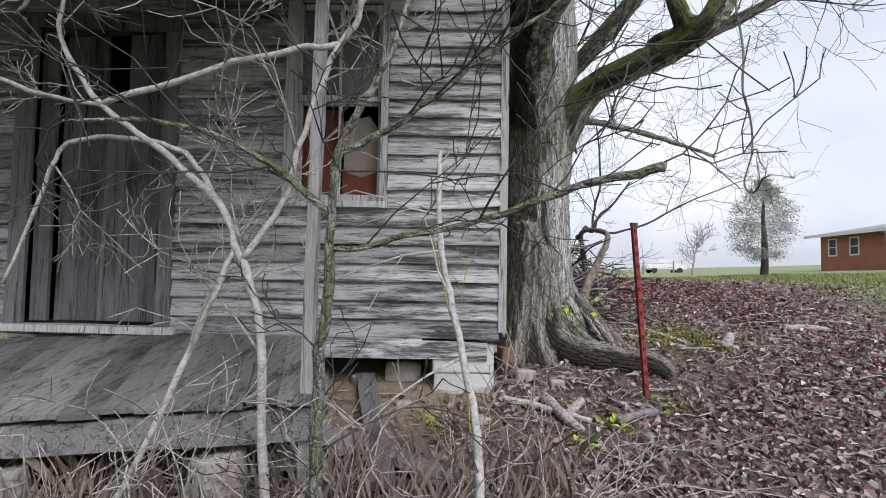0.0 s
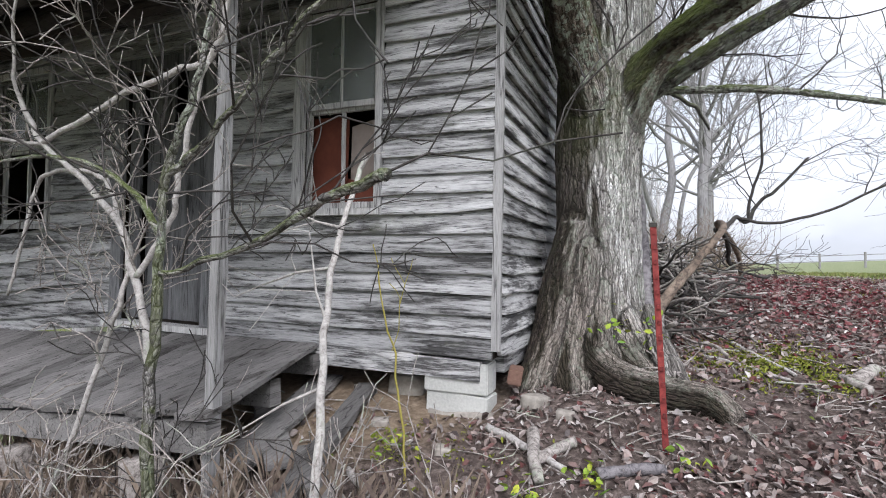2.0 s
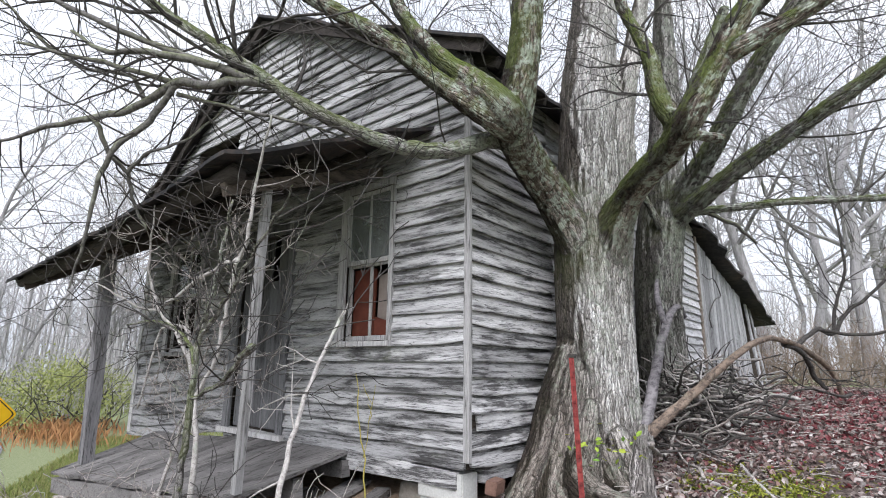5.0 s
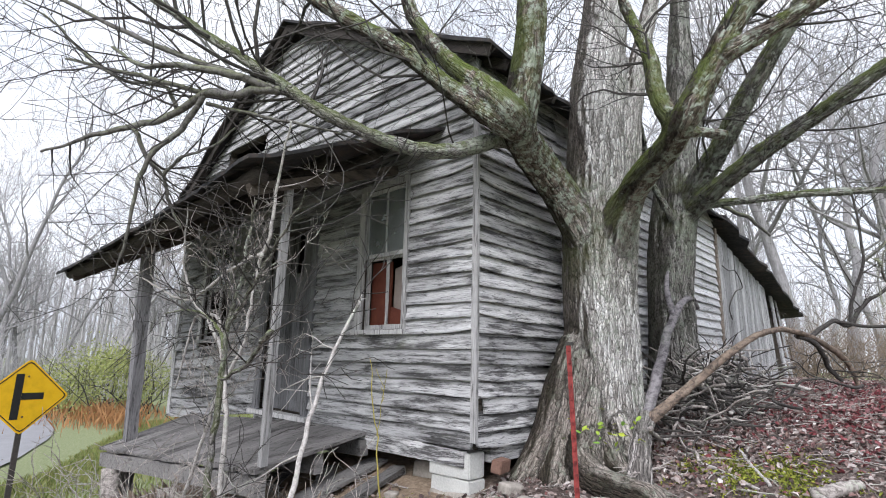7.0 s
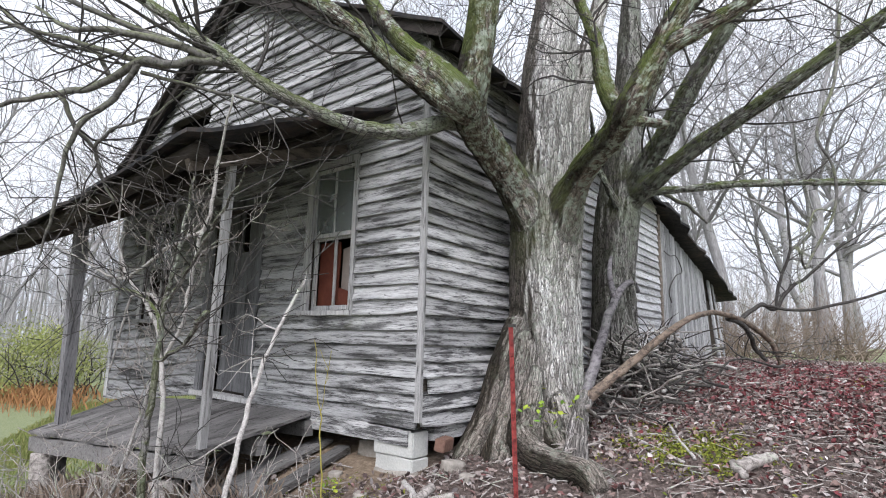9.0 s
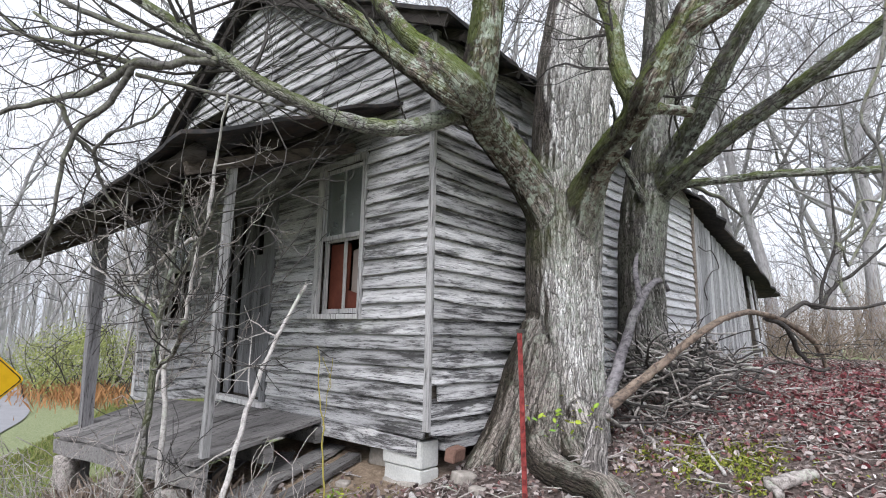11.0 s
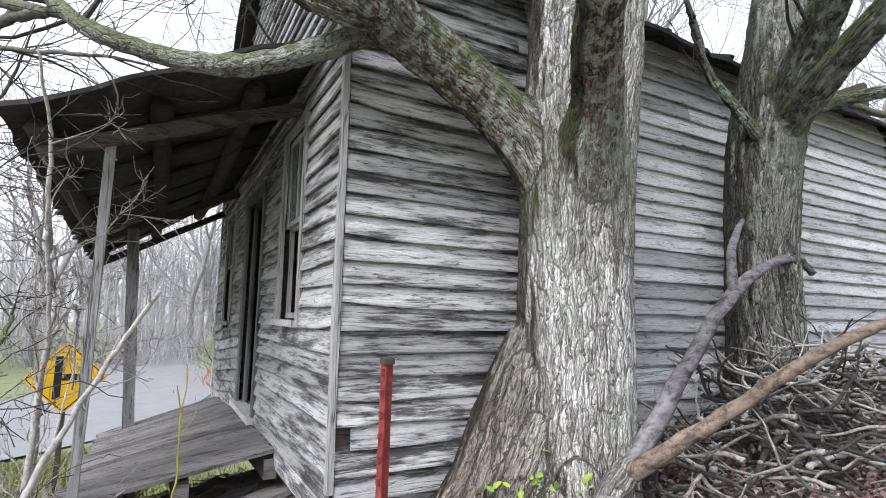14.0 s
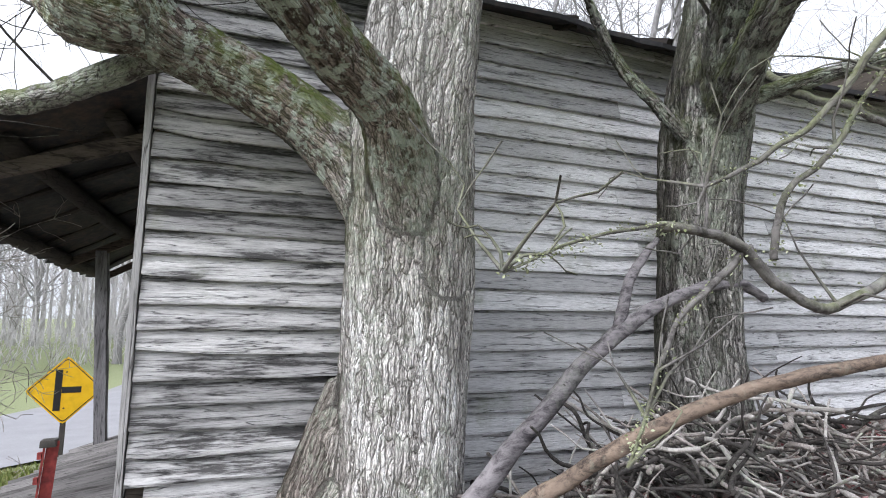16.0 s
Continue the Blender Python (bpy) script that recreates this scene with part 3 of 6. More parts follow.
def pieces(lo, hi, z0, z1):
    runs = [(lo, hi)]
    zc = (z0 + z1) / 2
    for a, b, c, d in HOLES:
        if c < zc < d:
            nxt = []
            for p, q in runs:
                if b <= p or a >= q:
                    nxt.append((p, q))
                else:
                    if a > p:
                        nxt.append((p, a))
                    if b < q:
                        nxt.append((b, q))
            runs = nxt
    return [r for r in runs if r[1] - r[0] > 0.05]


def clapboard(wall, a0, a1, b0, b1, z0, h, front):
    """One lapped board; a0..a1 is its lower edge, b0..b1 its upper."""
    n = max(3, int((a1 - a0) / 0.22))
    sd = random.uniform(0, 99)
    tip, lean = random.uniform(-0.006, 0.006), random.uniform(-0.003, 0.007)
    v, f = [], []
    for i in range(n + 1):
        t = i / n
        chip = 0.0
        if i in (0, n) and random.random() < 0.3:
            chip = random.uniform(0, 0.025)
        wob = 0.010 * noise.noise((sd + i * 0.55, 0, 0)) + tip * (t - 0.5) * 2
        bulge = 0.007 * noise.noise((sd + i * 0.4, 9, 0)) + lean
        for u0, zz, out in ((a0 + (a1 - a0) * t, z0 + wob + chip, 0.021), (a0 + (a1 - a0) * t, z0 + wob + chip, 0.040 + bulge),
                            (a0 + (a1 - a0) * t, z0 + wob + chip + 0.012, 0.042 + bulge), (b0 + (b1 - b0) * t, z0 + h + 0.022, 0.007), (b0 + (b1 - b0) * t, z0 + h + 0.022, 0.0)):
            if front:
                v.append((u0, FY - out, zz + sag(u0, zz)))
            else:
                v.append((SX + out, u0, zz))
    for i in range(n):
        for k in range(5):
            k2 = (k + 1) % 5
            f.append((i * 5 + k, i * 5 + k2, i * 5 + 5 + k2, i * 5 + 5 + k))
    f += [(0, 4, 3, 2, 1), tuple(n * 5 + k for k in range(5))]
    me = bpy.data.meshes.new("clapboard")
    me.from_pydata(v, [], f)
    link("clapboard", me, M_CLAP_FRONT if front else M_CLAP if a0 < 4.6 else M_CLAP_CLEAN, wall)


def cut(runs):
    """Long runs are made of several boards end to end."""
    out = []
    for a, b in runs:
        while b - a > 3.6:
            c = a + random.uniform(1.6, 3.2)
            out.append((a, c - 0.003))
            a = c
        out.append((a, b))
    return out


back = Geo()
rows_front = []
z = 1.07
while z < APEX[1] - 0.1:
    rows_front.append(z)
    for a, b in pieces(left_rake(z + ROW), right_rake(z + ROW), z, z + ROW):
        zs = [z + sag(a, z), z + sag(b, z)]
        zt = [z + ROW + sag(a, z + ROW), z + ROW + sag(b, z + ROW)]
        back.add([(a, FY, zs[0]), (b, FY, zs[1]), (b, FY + 0.10, zs[1]), (a, FY + 0.10, zs[0]), (a, FY, zt[0]), (b, FY, zt[1]), (b, FY + 0.10, zt[1]), (a, FY + 0.10, zt[0])],
                 [(0, 3, 2, 1), (4, 5, 6, 7), (0, 1, 5, 4), (1, 2, 6, 5), (2, 3, 7, 6), (3, 0, 4, 7)])
    z += ROW
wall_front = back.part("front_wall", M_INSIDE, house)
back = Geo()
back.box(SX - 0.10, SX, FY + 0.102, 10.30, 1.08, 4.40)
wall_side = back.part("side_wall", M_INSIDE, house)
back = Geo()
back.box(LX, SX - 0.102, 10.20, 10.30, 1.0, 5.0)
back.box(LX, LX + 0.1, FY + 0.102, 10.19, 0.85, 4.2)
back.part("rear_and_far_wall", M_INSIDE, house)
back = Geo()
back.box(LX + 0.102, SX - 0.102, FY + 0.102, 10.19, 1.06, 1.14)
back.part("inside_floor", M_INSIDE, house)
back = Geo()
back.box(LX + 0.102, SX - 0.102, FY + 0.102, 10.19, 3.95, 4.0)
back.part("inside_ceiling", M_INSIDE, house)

# sill timber under the front and side boards
g = Geo()
g.plank((-3.1, FY + 0.05, 1.02), (-0.2, FY + 0.03, 1.0), 0.14, 0.15, segs=8, wob=0.012)
g.plank((-0.95, FY - 0.02, 1.02), (0.25, FY - 0.015, 0.985), 0.05, 0.12, segs=8, wob=0.01)
g.part("sill_beam", M_CLAP, house, "grey rotting sill beam")
g = Geo()
g.plank((SX - 0.06, FY + 0.2, 1.01), (SX - 0.06, 10.2, 1.02), 0.13, 0.13, segs=10, wob=0.01)
g.part("side_sill_beam", M_CLAP, house)

# corner boards and far corner trim
g = Geo()
g.plank((SX + 0.018, FY - 0.028, 1.12), (SX + 0.022, FY - 0.028, 4.36), 0.055, 0.034, (0, -1, 0), 14, 0.006)
g.part("corner_board", M_TRIM, house, "pale split corner board")
g = Geo()
g.plank((LX + 0.06, FY - 0.034, 0.86), (LX - 0.02, FY - 0.034, 3.9), 0.10, 0.022, (0, -1, 0), 10, 0.008)
g.part("corner_board", M_TRIM, house)


def window(x0, x1, z0, z1, name):
    """A two-over-two sash window with casing and sill."""
    w = new(name)
    w.parent = house
    w.location = (0, 0, 0)
    y = FY - 0.036
    zm = z0 + (z1 - z0) * 0.50
    def bar(nm, a, b, wd, th, up=(0, -1, 0), mt=M_TRIM):
        q = Geo()
        q.plank(a, b, wd, th, up, 6, 0.004)
        return q.part(nm, mt, w)
    bar("casing", (x0 - 0.02, y, z0 - 0.02), (x0 - 0.01, y, z1 + 0.03), 0.095, 0.028)
    bar("casing", (x1 + 0.012, y, z0 - 0.02), (x1 + 0.012, y, z1 + 0.03), 0.05, 0.028)
    bar("casing", (x0 - 0.06, y - 0.002, z1 + 0.03), (x1 + 0.04, y - 0.002, z1 + 0.03), 0.06, 0.028)
    bar("sill", (x0 - 0.08, y - 0.012, z0 - 0.03), (x1 + 0.05, y - 0.012, z0 - 0.035), 0.07, 0.045, (0, 0, 1))
    xc = (x0 + x1) / 2
    for nm, za, zb, yy in (("upper_sash", zm, z1, FY + 0.004), ("lower_sash", z0, zm + 0.02, FY + 0.038)):
        s = new(nm)
        s.parent = w
        q = Geo()
        q.plank((x0 + 0.022, yy, za), (x0 + 0.022, yy, zb), 0.04, 0.03, (0, -1, 0))
        q.plank((x1 - 0.022, yy, za), (x1 - 0.022, yy, zb), 0.04, 0.03, (0, -1, 0))
        q.plank((x0 + 0.044, yy, za + 0.022), (x1 - 0.044, yy, za + 0.022), 0.042, 0.03, (0, -1, 0))
        q.plank((x0 + 0.044, yy, zb - 0.02), (x1 - 0.044, yy, zb - 0.02), 0.038, 0.03, (0, -1, 0))
        q.plank((xc, yy, za + 0.045), (xc, yy, zb - 0.04), 0.02, 0.026, (0, -1, 0))
        q.part("sash_frame", M_TRIM, s)
        for a, b in ((x0 + 0.042, xc - 0.01), (xc + 0.01, x1 - 0.042)):
            if nm == "lower_sash":
                continue
            q = Geo()
            q.box(a, b, yy - 0.002, yy + 0.002, za + 0.043, zb - 0.039)
            p = q.part("pane", M_GLASS, s)
            p.visible_shadow = False
    return w


window(-1.13, -0.50, 2.02, 3.43, "window")
window(-4.86, -4.04, 1.96, 3.38, "far_window")

# plank door, half ajar behind its frame
door = new("door")
door.parent = house
for a, b, wd in (((-3.05, FY - 0.036, 1.12), (-3.04, FY - 0.036, 3.30), 0.13), ((-2.0, FY - 0.036, 1.12), (-2.0, FY - 0.036, 3.30), 0.10)):
    g = Geo()
    g.plank(a, b, wd, 0.03, (0, -1, 0), 8, 0.006)
    g.part("door_jamb", M_DOORWOOD, door)
g = Geo()
g.plank((-3.12, FY - 0.038, 3.29), (-1.94, FY - 0.038, 3.25), 0.10, 0.03, (0, -1, 0), 6, 0.005)
g.part("lintel", M_DOORWOOD, door)
g = Geo()
g.plank((-3.15, FY - 0.03, 1.10), (-1.9, FY - 0.03, 1.09), 0.13, 0.05, (0, 0, 1), 6, 0.006)
g.part("threshold", M_TRIM, door)
for i in range(5):
    x = -2.12 - i * 0.165
    g = Geo()
    g.plank((x, FY + 0.05 + 0.012 * i, 1.14), (x, FY + 0.05 + 0.012 * i, 3.22 - 0.5 * (i == 2)), 0.155, 0.024, (0, -1, 0), 8, 0.005)
    g.part("door_plank", M_DOORWOOD, door)
g = Geo()
g.plank((-2.92, FY + 0.03, 1.14), (-2.92, FY + 0.03, 3.22), 0.12, 0.03, (0, -1, 0), 8, 0.005)
g.part("door_plank", M_DOORWOOD, door)

# roof: two slopes of dark roofing with a tired, wavy edge


def sheet(name, corner, nu, nv, thick, wob, mat, parent, label="", dip=0.0):
    """A slab spanned by four corners (u along, v down the slope)."""
    a, b, c, d = (Vector(p) for p in corner)
    top, bot = [], []
    sd = random.uniform(0, 99)
    for j in range(nv + 1):
        for i in range(nu + 1):
            u, v = i / nu, j / nv
            p = a.lerp(b, u).lerp(d.lerp(c, u), v)
            p.z += wob * noise.noise((u * 9 + sd, v * 5, 0)) - dip * math.sin(math.pi * u)
            if j == nv:
                p += (c - b).normalized() * (noise.noise((u * 40 + sd, 0, 0)) * wob * 1.6)
            if i in (0, nu):
                p += (b - a).normalized() * (noise.noise((0, v * 30 + sd, i)) * wob * 1.2)
            top.append(tuple(p))
            bot.append((p.x, p.y, p.z - thick))
    n = len(top)
    q = Geo()
    q.v = top + bot
    w = nu + 1
    for j in range(nv):
        for i in range(nu):
            s = (j * w + i, j * w + i + 1, (j + 1) * w + i + 1, (j + 1) * w + i)
            q.f.append(s)
            q.f.append(tuple(n + k for k in reversed(s)))
    rim = [i for i in range(w)] + [j * w + nu for j in range(1, nv + 1)] + [nv * w + i for i in range(nu - 1, -1, -1)] + [j * w for j in range(nv - 1, 0, -1)]
    for k in range(len(rim)):
        p, r = rim[k], rim[(k + 1) % len(rim)]
        q.f.append((r, p, n + p, n + r))
    return q.part(name, mat, parent, label)


roof = new("roof")
roof.parent = house
sheet("roof_slope", [(APEX[0], 3.42, APEX[1] + 0.10), (APEX[0], 10.5, APEX[1] - 0.02), (RIGHT_EAVE[0], 10.5, RIGHT_EAVE[1] - 0.04), (RIGHT_EAVE[0], 3.46, RIGHT_EAVE[1] + 0.10)], 50, 12, 0.035, 0.05, M_ROOF, roof, "dark rusted roofing with a ragged eave", 0.08)
sheet("roof_slope", [(APEX[0], 10.5, APEX[1] - 0.02), (APEX[0], 3.42, APEX[1] + 0.10), (LEFT_EAVE[0], 3.46, LEFT_EAVE[1] + 0.06), (LEFT_EAVE[0], 10.5, LEFT_EAVE[1])], 30, 12, 0.035, 0.04, M_ROOF, roof)
for a, b in (((APEX[0] - 0.02, 3.50, APEX[1] + 0.0), (RIGHT_EAVE[0] - 0.03, 3.52, RIGHT_EAVE[1] + 0.02)), ((APEX[0] + 0.02, 3.50, APEX[1] + 0.0), (LEFT_EAVE[0] + 0.03, 3.52, LEFT_EAVE[1] - 0.02))):
    g = Geo()
    g.plank(a, b, 0.10, 0.03, (0, -1, 0), 12, 0.012)
    g.part("rake_board", M_SHADEWOOD, roof, "dark rake board")
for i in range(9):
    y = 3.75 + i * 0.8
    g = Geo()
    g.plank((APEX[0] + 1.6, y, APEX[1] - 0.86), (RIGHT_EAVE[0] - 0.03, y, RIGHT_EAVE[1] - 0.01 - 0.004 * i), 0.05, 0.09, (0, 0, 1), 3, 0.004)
    g.part("rafter", M_SHADEWOOD, roof)

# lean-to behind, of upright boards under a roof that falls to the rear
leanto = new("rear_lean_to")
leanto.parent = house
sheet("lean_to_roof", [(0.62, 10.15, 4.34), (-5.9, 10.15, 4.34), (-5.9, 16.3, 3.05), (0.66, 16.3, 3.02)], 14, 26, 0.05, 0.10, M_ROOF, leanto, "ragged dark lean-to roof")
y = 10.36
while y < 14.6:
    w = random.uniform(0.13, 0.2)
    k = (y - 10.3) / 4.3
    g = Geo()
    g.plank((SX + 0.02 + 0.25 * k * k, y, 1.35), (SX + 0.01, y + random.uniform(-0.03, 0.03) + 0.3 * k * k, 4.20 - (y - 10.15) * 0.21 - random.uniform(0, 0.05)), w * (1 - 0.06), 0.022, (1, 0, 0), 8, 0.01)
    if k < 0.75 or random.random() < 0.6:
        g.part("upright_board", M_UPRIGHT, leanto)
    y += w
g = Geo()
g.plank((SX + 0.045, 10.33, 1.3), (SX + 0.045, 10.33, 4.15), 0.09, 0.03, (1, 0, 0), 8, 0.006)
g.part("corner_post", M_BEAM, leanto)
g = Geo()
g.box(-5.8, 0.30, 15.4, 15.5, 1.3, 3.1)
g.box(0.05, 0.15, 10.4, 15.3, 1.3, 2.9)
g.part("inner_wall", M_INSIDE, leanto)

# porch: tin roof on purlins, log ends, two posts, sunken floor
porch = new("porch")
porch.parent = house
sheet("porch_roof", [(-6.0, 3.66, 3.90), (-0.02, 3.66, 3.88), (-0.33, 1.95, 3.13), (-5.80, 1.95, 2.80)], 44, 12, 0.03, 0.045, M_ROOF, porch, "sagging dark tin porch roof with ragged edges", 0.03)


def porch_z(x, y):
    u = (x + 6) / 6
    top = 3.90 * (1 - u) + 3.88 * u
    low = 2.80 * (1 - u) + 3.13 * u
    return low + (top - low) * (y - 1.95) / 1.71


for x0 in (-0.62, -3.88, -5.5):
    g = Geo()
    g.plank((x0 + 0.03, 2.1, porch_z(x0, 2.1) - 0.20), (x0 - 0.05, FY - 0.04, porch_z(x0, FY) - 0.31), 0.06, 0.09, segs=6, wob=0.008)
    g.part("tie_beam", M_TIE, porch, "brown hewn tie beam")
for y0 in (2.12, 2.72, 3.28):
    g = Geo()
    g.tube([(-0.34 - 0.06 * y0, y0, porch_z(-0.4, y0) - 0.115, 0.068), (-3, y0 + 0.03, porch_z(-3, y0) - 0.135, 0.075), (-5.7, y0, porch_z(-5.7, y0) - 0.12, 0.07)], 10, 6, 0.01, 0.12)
    g.part("purlin_log", M_SHADEWOOD, porch, "brown peeled log with sawn ends", True)
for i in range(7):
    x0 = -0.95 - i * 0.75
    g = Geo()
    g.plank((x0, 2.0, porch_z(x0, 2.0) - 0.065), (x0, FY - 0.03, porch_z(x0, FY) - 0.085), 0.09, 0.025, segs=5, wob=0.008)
    g.part("roof_batten", M_SHADEWOOD, porch)
g = Geo()
g.plank((-0.66, 2.44, 0.50), (-0.64, 2.46, porch_z(-0.65, 2.45) - 0.23), 0.052, 0.056, (0, -1, 0), 12, 0.008)
g.part("porch_post", M_TRIM, porch, "pale split square porch post")
g = Geo()
g.plank((-4.08, 2.66, 0.05), (-3.90, 2.50, porch_z(-3.9, 2.5) - 0.22), 0.13, 0.12, (0, -1, 0), 12, 0.01)
g.part("porch_post", M_GREYPOST, porch, "dark grey square porch post")
n = 22
for i in range(n):
    u, u1 = i / n, (i + 0.95) / n
    bx, fx = -4.7 + 3.77 * u, -4.15 + 3.57 * u
    w = 3.65 / n
    bz = 0.93 + 0.13 * smooth(u * 1.3)
    fz = 0.66 + 0.28 * u
    g = Geo()
    g.plank((fx + 0.07, 2.36 + random.uniform(-0.03, 0.03), fz + random.uniform(-0.006, 0.006)), (bx + 0.08, FY - 0.05, bz), w * 0.97, 0.028, (0, 0, 1), 6, 0.008)
    g.part("floor_plank", M_PLANK, porch)
for y0, x0, x1, z0, z1 in ((2.40, -4.1, -0.62, 0.55, 0.83), (3.0, -4.1, -0.78, 0.70, 0.88), (3.58, -4.5, -0.92, 0.81, 0.94)):
    g = Geo()
    g.plank((x0, y0, z0), (x1, y0 + 0.02, z1), 0.09, 0.14, segs=8, wob=0.012)
    g.part("floor_joist", M_PLANK, porch)
for x0, y0, h in ((-3.75, 2.42, 0.50), (-2.0, 2.35, 0.60), (-1.05, 2.4, 0.68)):
    g = Geo()
    b = land(x0, y0) - 0.1
    g.tube([(x0, y0, b, 0.15), (x0 + 0.02, y0, (b + h) / 2, 0.125), (x0, y0, h, 0.12)], 14, 6, 0.0, 0.2)
    g.part("stump_pier", M_STICK, porch, "split grey log stump under the porch", True)

# front and side clapboards
for i, z in enumerate(rows_front):
    lo, hi = left_rake(z), right_rake(z)
    lo1, hi1 = left_rake(z + ROW), right_rake(z + ROW)
    hi = min(hi, SX - 0.004)
    for a, b in cut(pieces(lo, hi, z, z + ROW)):
        ta = lo1 if a == lo else a
        tb = min(hi1, SX - 0.004) if b == hi else b
        if tb - ta > 0.06:
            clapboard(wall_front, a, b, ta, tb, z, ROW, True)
z, i = 1.07, 0
while z < 4.36:
    y0 = FY - 0.004
    runs = [(y0, 10.28)]
    if 1.30 < z + 0.06 < 1.42:
        runs = [(y0 + 0.085, 10.28)]
    mid = random.uniform(4.85, 5.05)
    for a, b in [(runs[0][0], mid - 0.003)] + cut([(mid, 10.28)]):
        clapboard(wall_side, a, b, a, b, z, ROW, False)
    z += ROW
settle(house)

# board and cloth behind the lower sash
g = Geo()
g.add([(-1.11, FY + 0.085, 2.03), (-0.82, FY + 0.085, 2.03), (-0.81, FY + 0.09, 2.69), (-1.11, FY + 0.09, 2.70), (-1.11, FY + 0.10, 2.03), (-0.82, FY + 0.10, 2.03), (-0.81, FY + 0.105, 2.69), (-1.11, FY + 0.105, 2.70)],
      [(0, 1, 2, 3), (7, 6, 5, 4), (0, 4, 5, 1), (1, 5, 6, 2), (2, 6, 7, 3), (3, 7, 4, 0)])
tagged(g.part("fibreboard", M_RUST), "red-brown fibreboard propped inside the window", "board")
g = Geo()
g.add([(-0.80, FY + 0.07, 2.03), (-0.51, FY + 0.07, 2.03), (-0.51, FY + 0.08, 2.26), (-0.66, FY + 0.08, 2.20), (-0.80, FY + 0.08, 2.24)] + [(-0.80, FY + 0.085, 2.03), (-0.51, FY + 0.085, 2.03), (-0.51, FY + 0.095, 2.26), (-0.66, FY + 0.095, 2.20), (-0.80, FY + 0.095, 2.24)],
      [(0, 1, 2, 3, 4), (9, 8, 7, 6, 5), (0, 5, 6, 1), (1, 6, 7, 2), (2, 7, 8, 3), (3, 8, 9, 4), (4, 9, 5, 0)])
tagged(g.part("fibreboard", M_RUST), "broken red-brown fibreboard inside the window", "board")
g = Geo()
g.add([(-0.80, FY + 0.11, 2.1), (-0.51, FY + 0.11, 2.1), (-0.51, FY + 0.12, 2.5), (-0.62, FY + 0.12, 2.66), (-0.80, FY + 0.12, 2.62)] + [(-0.80, FY + 0.12, 2.1), (-0.51, FY + 0.12, 2.1), (-0.51, FY + 0.13, 2.5), (-0.62, FY + 0.13, 2.66), (-0.80, FY + 0.13, 2.62)],
      [(0, 1, 2, 3, 4), (9, 8, 7, 6, 5), (0, 5, 6, 1), (1, 6, 7, 2), (2, 7, 8, 3), (3, 8, 9, 4), (4, 9, 5, 0)])
tagged(g.part("torn_cloth", M_CARD), "faded torn cloth hanging inside the window", "cloth")


# ---- pier of blocks under the corner ----
def rounded_block(name, sx, sy, sz, m, mat, label, category, wob=0.0, bevel=0.008, segs=2):
    bm = bmesh.new()
    bmesh.ops.create_cube(bm, size=1.0, matrix=Matrix.Diagonal((sx, sy, sz, 1)))
    if wob:
        bmesh.ops.subdivide_edges(bm, edges=bm.edges[:], cuts=3, use_grid_fill=True)
        sd = random.uniform(0, 99)
        for q in bm.verts:
            q.co += Vector(noise.noise_vector(q.co * 5 + Vector((sd, 0, 0)))) * wob
            q.co *= 1 - 0.25 * max(0, (q.co.length / max(sx, sy, sz)) - 0.45)
    bmesh.ops.bevel(bm, geom=bm.edges[:] if not wob else [], offset=bevel, segments=segs, affect="EDGES")
    me = bpy.data.meshes.new(name)
    bm.to_mesh(me)
    bm.free()
    if wob:
        me.polygons.foreach_set("use_smooth", [True] * len(me.polygons))
    ob = link(name, me, mat)
    ob.matrix_world = m
    return tagged(ob, label, category)


rounded_block("concrete_block", 0.42, 0.20, 0.195, pose(0.085, 3.745, 0.935, 0, 0, 2), M_BLOCK, "pale concrete block carrying the house corner", "block")
rounded_block("concrete_block", 0.41, 0.20, 0.135, pose(0.095, 3.75, 0.768, 0, 2, -1), M_BLOCK, "grey concrete block in the corner pier", "block")
rounded_block("foundation_stone", 0.44, 0.26, 0.20, pose(0.12, 3.75, 0.625, 0, 0, 4), M_STONE, "rough grey field stone under the blocks", "stone", 0.03)
rounded_block("brick_piece", 0.09, 0.18, 0.10, pose(0.40, 3.92, 0.93, 0, 8, 12), M_OLDBRICK, "broken red brick beside the block", "brick")
for x, y, s, rz in ((-0.35, 3.9, 0.26, 10), (-0.1, 4.1, 0.2, 40), (0.55, 3.85, 0.16, 70), (-0.3, 3.4, 0.10, 20), (-0.62, 3.75, 0.14, 50), (0.2, 3.2, 0.09, 15), (0.75, 3.75, 0.1, 5)):
    rounded_block("stone", s, s * 0.75, s * 0.55, pose(x, y, land(x, y) + s * 0.12, 5, 3, rz), M_STONE, "rough tan stone on the bare earth", "stone", s * 0.12)

# fallen planks under the porch
for a, b, w, t in (((-0.98, 3.85, 0.80), (-0.72, 2.55, 0.58), 0.20, 0.035), ((-0.60, 3.75, 0.78), (-0.30, 2.45, 0.54), 0.12, 0.05), ((-1.35, 3.55, 0.72), (-0.5, 2.75, 0.60), 0.16, 0.03), ((-1.8, 3.4, 0.66), (-0.95, 2.3, 0.50), 0.15, 0.03), ((-0.55, 2.95, 0.62), (0.0, 2.5, 0.56), 0.14, 0.03)):
    g = Geo()
    g.plank(a, b, w, t, (0, 0, 1), 8, 0.012)
    tagged(g.part("fallen_plank", M_PLANK), "loose weathered plank lying under the porch", "plank", "fallen planks")

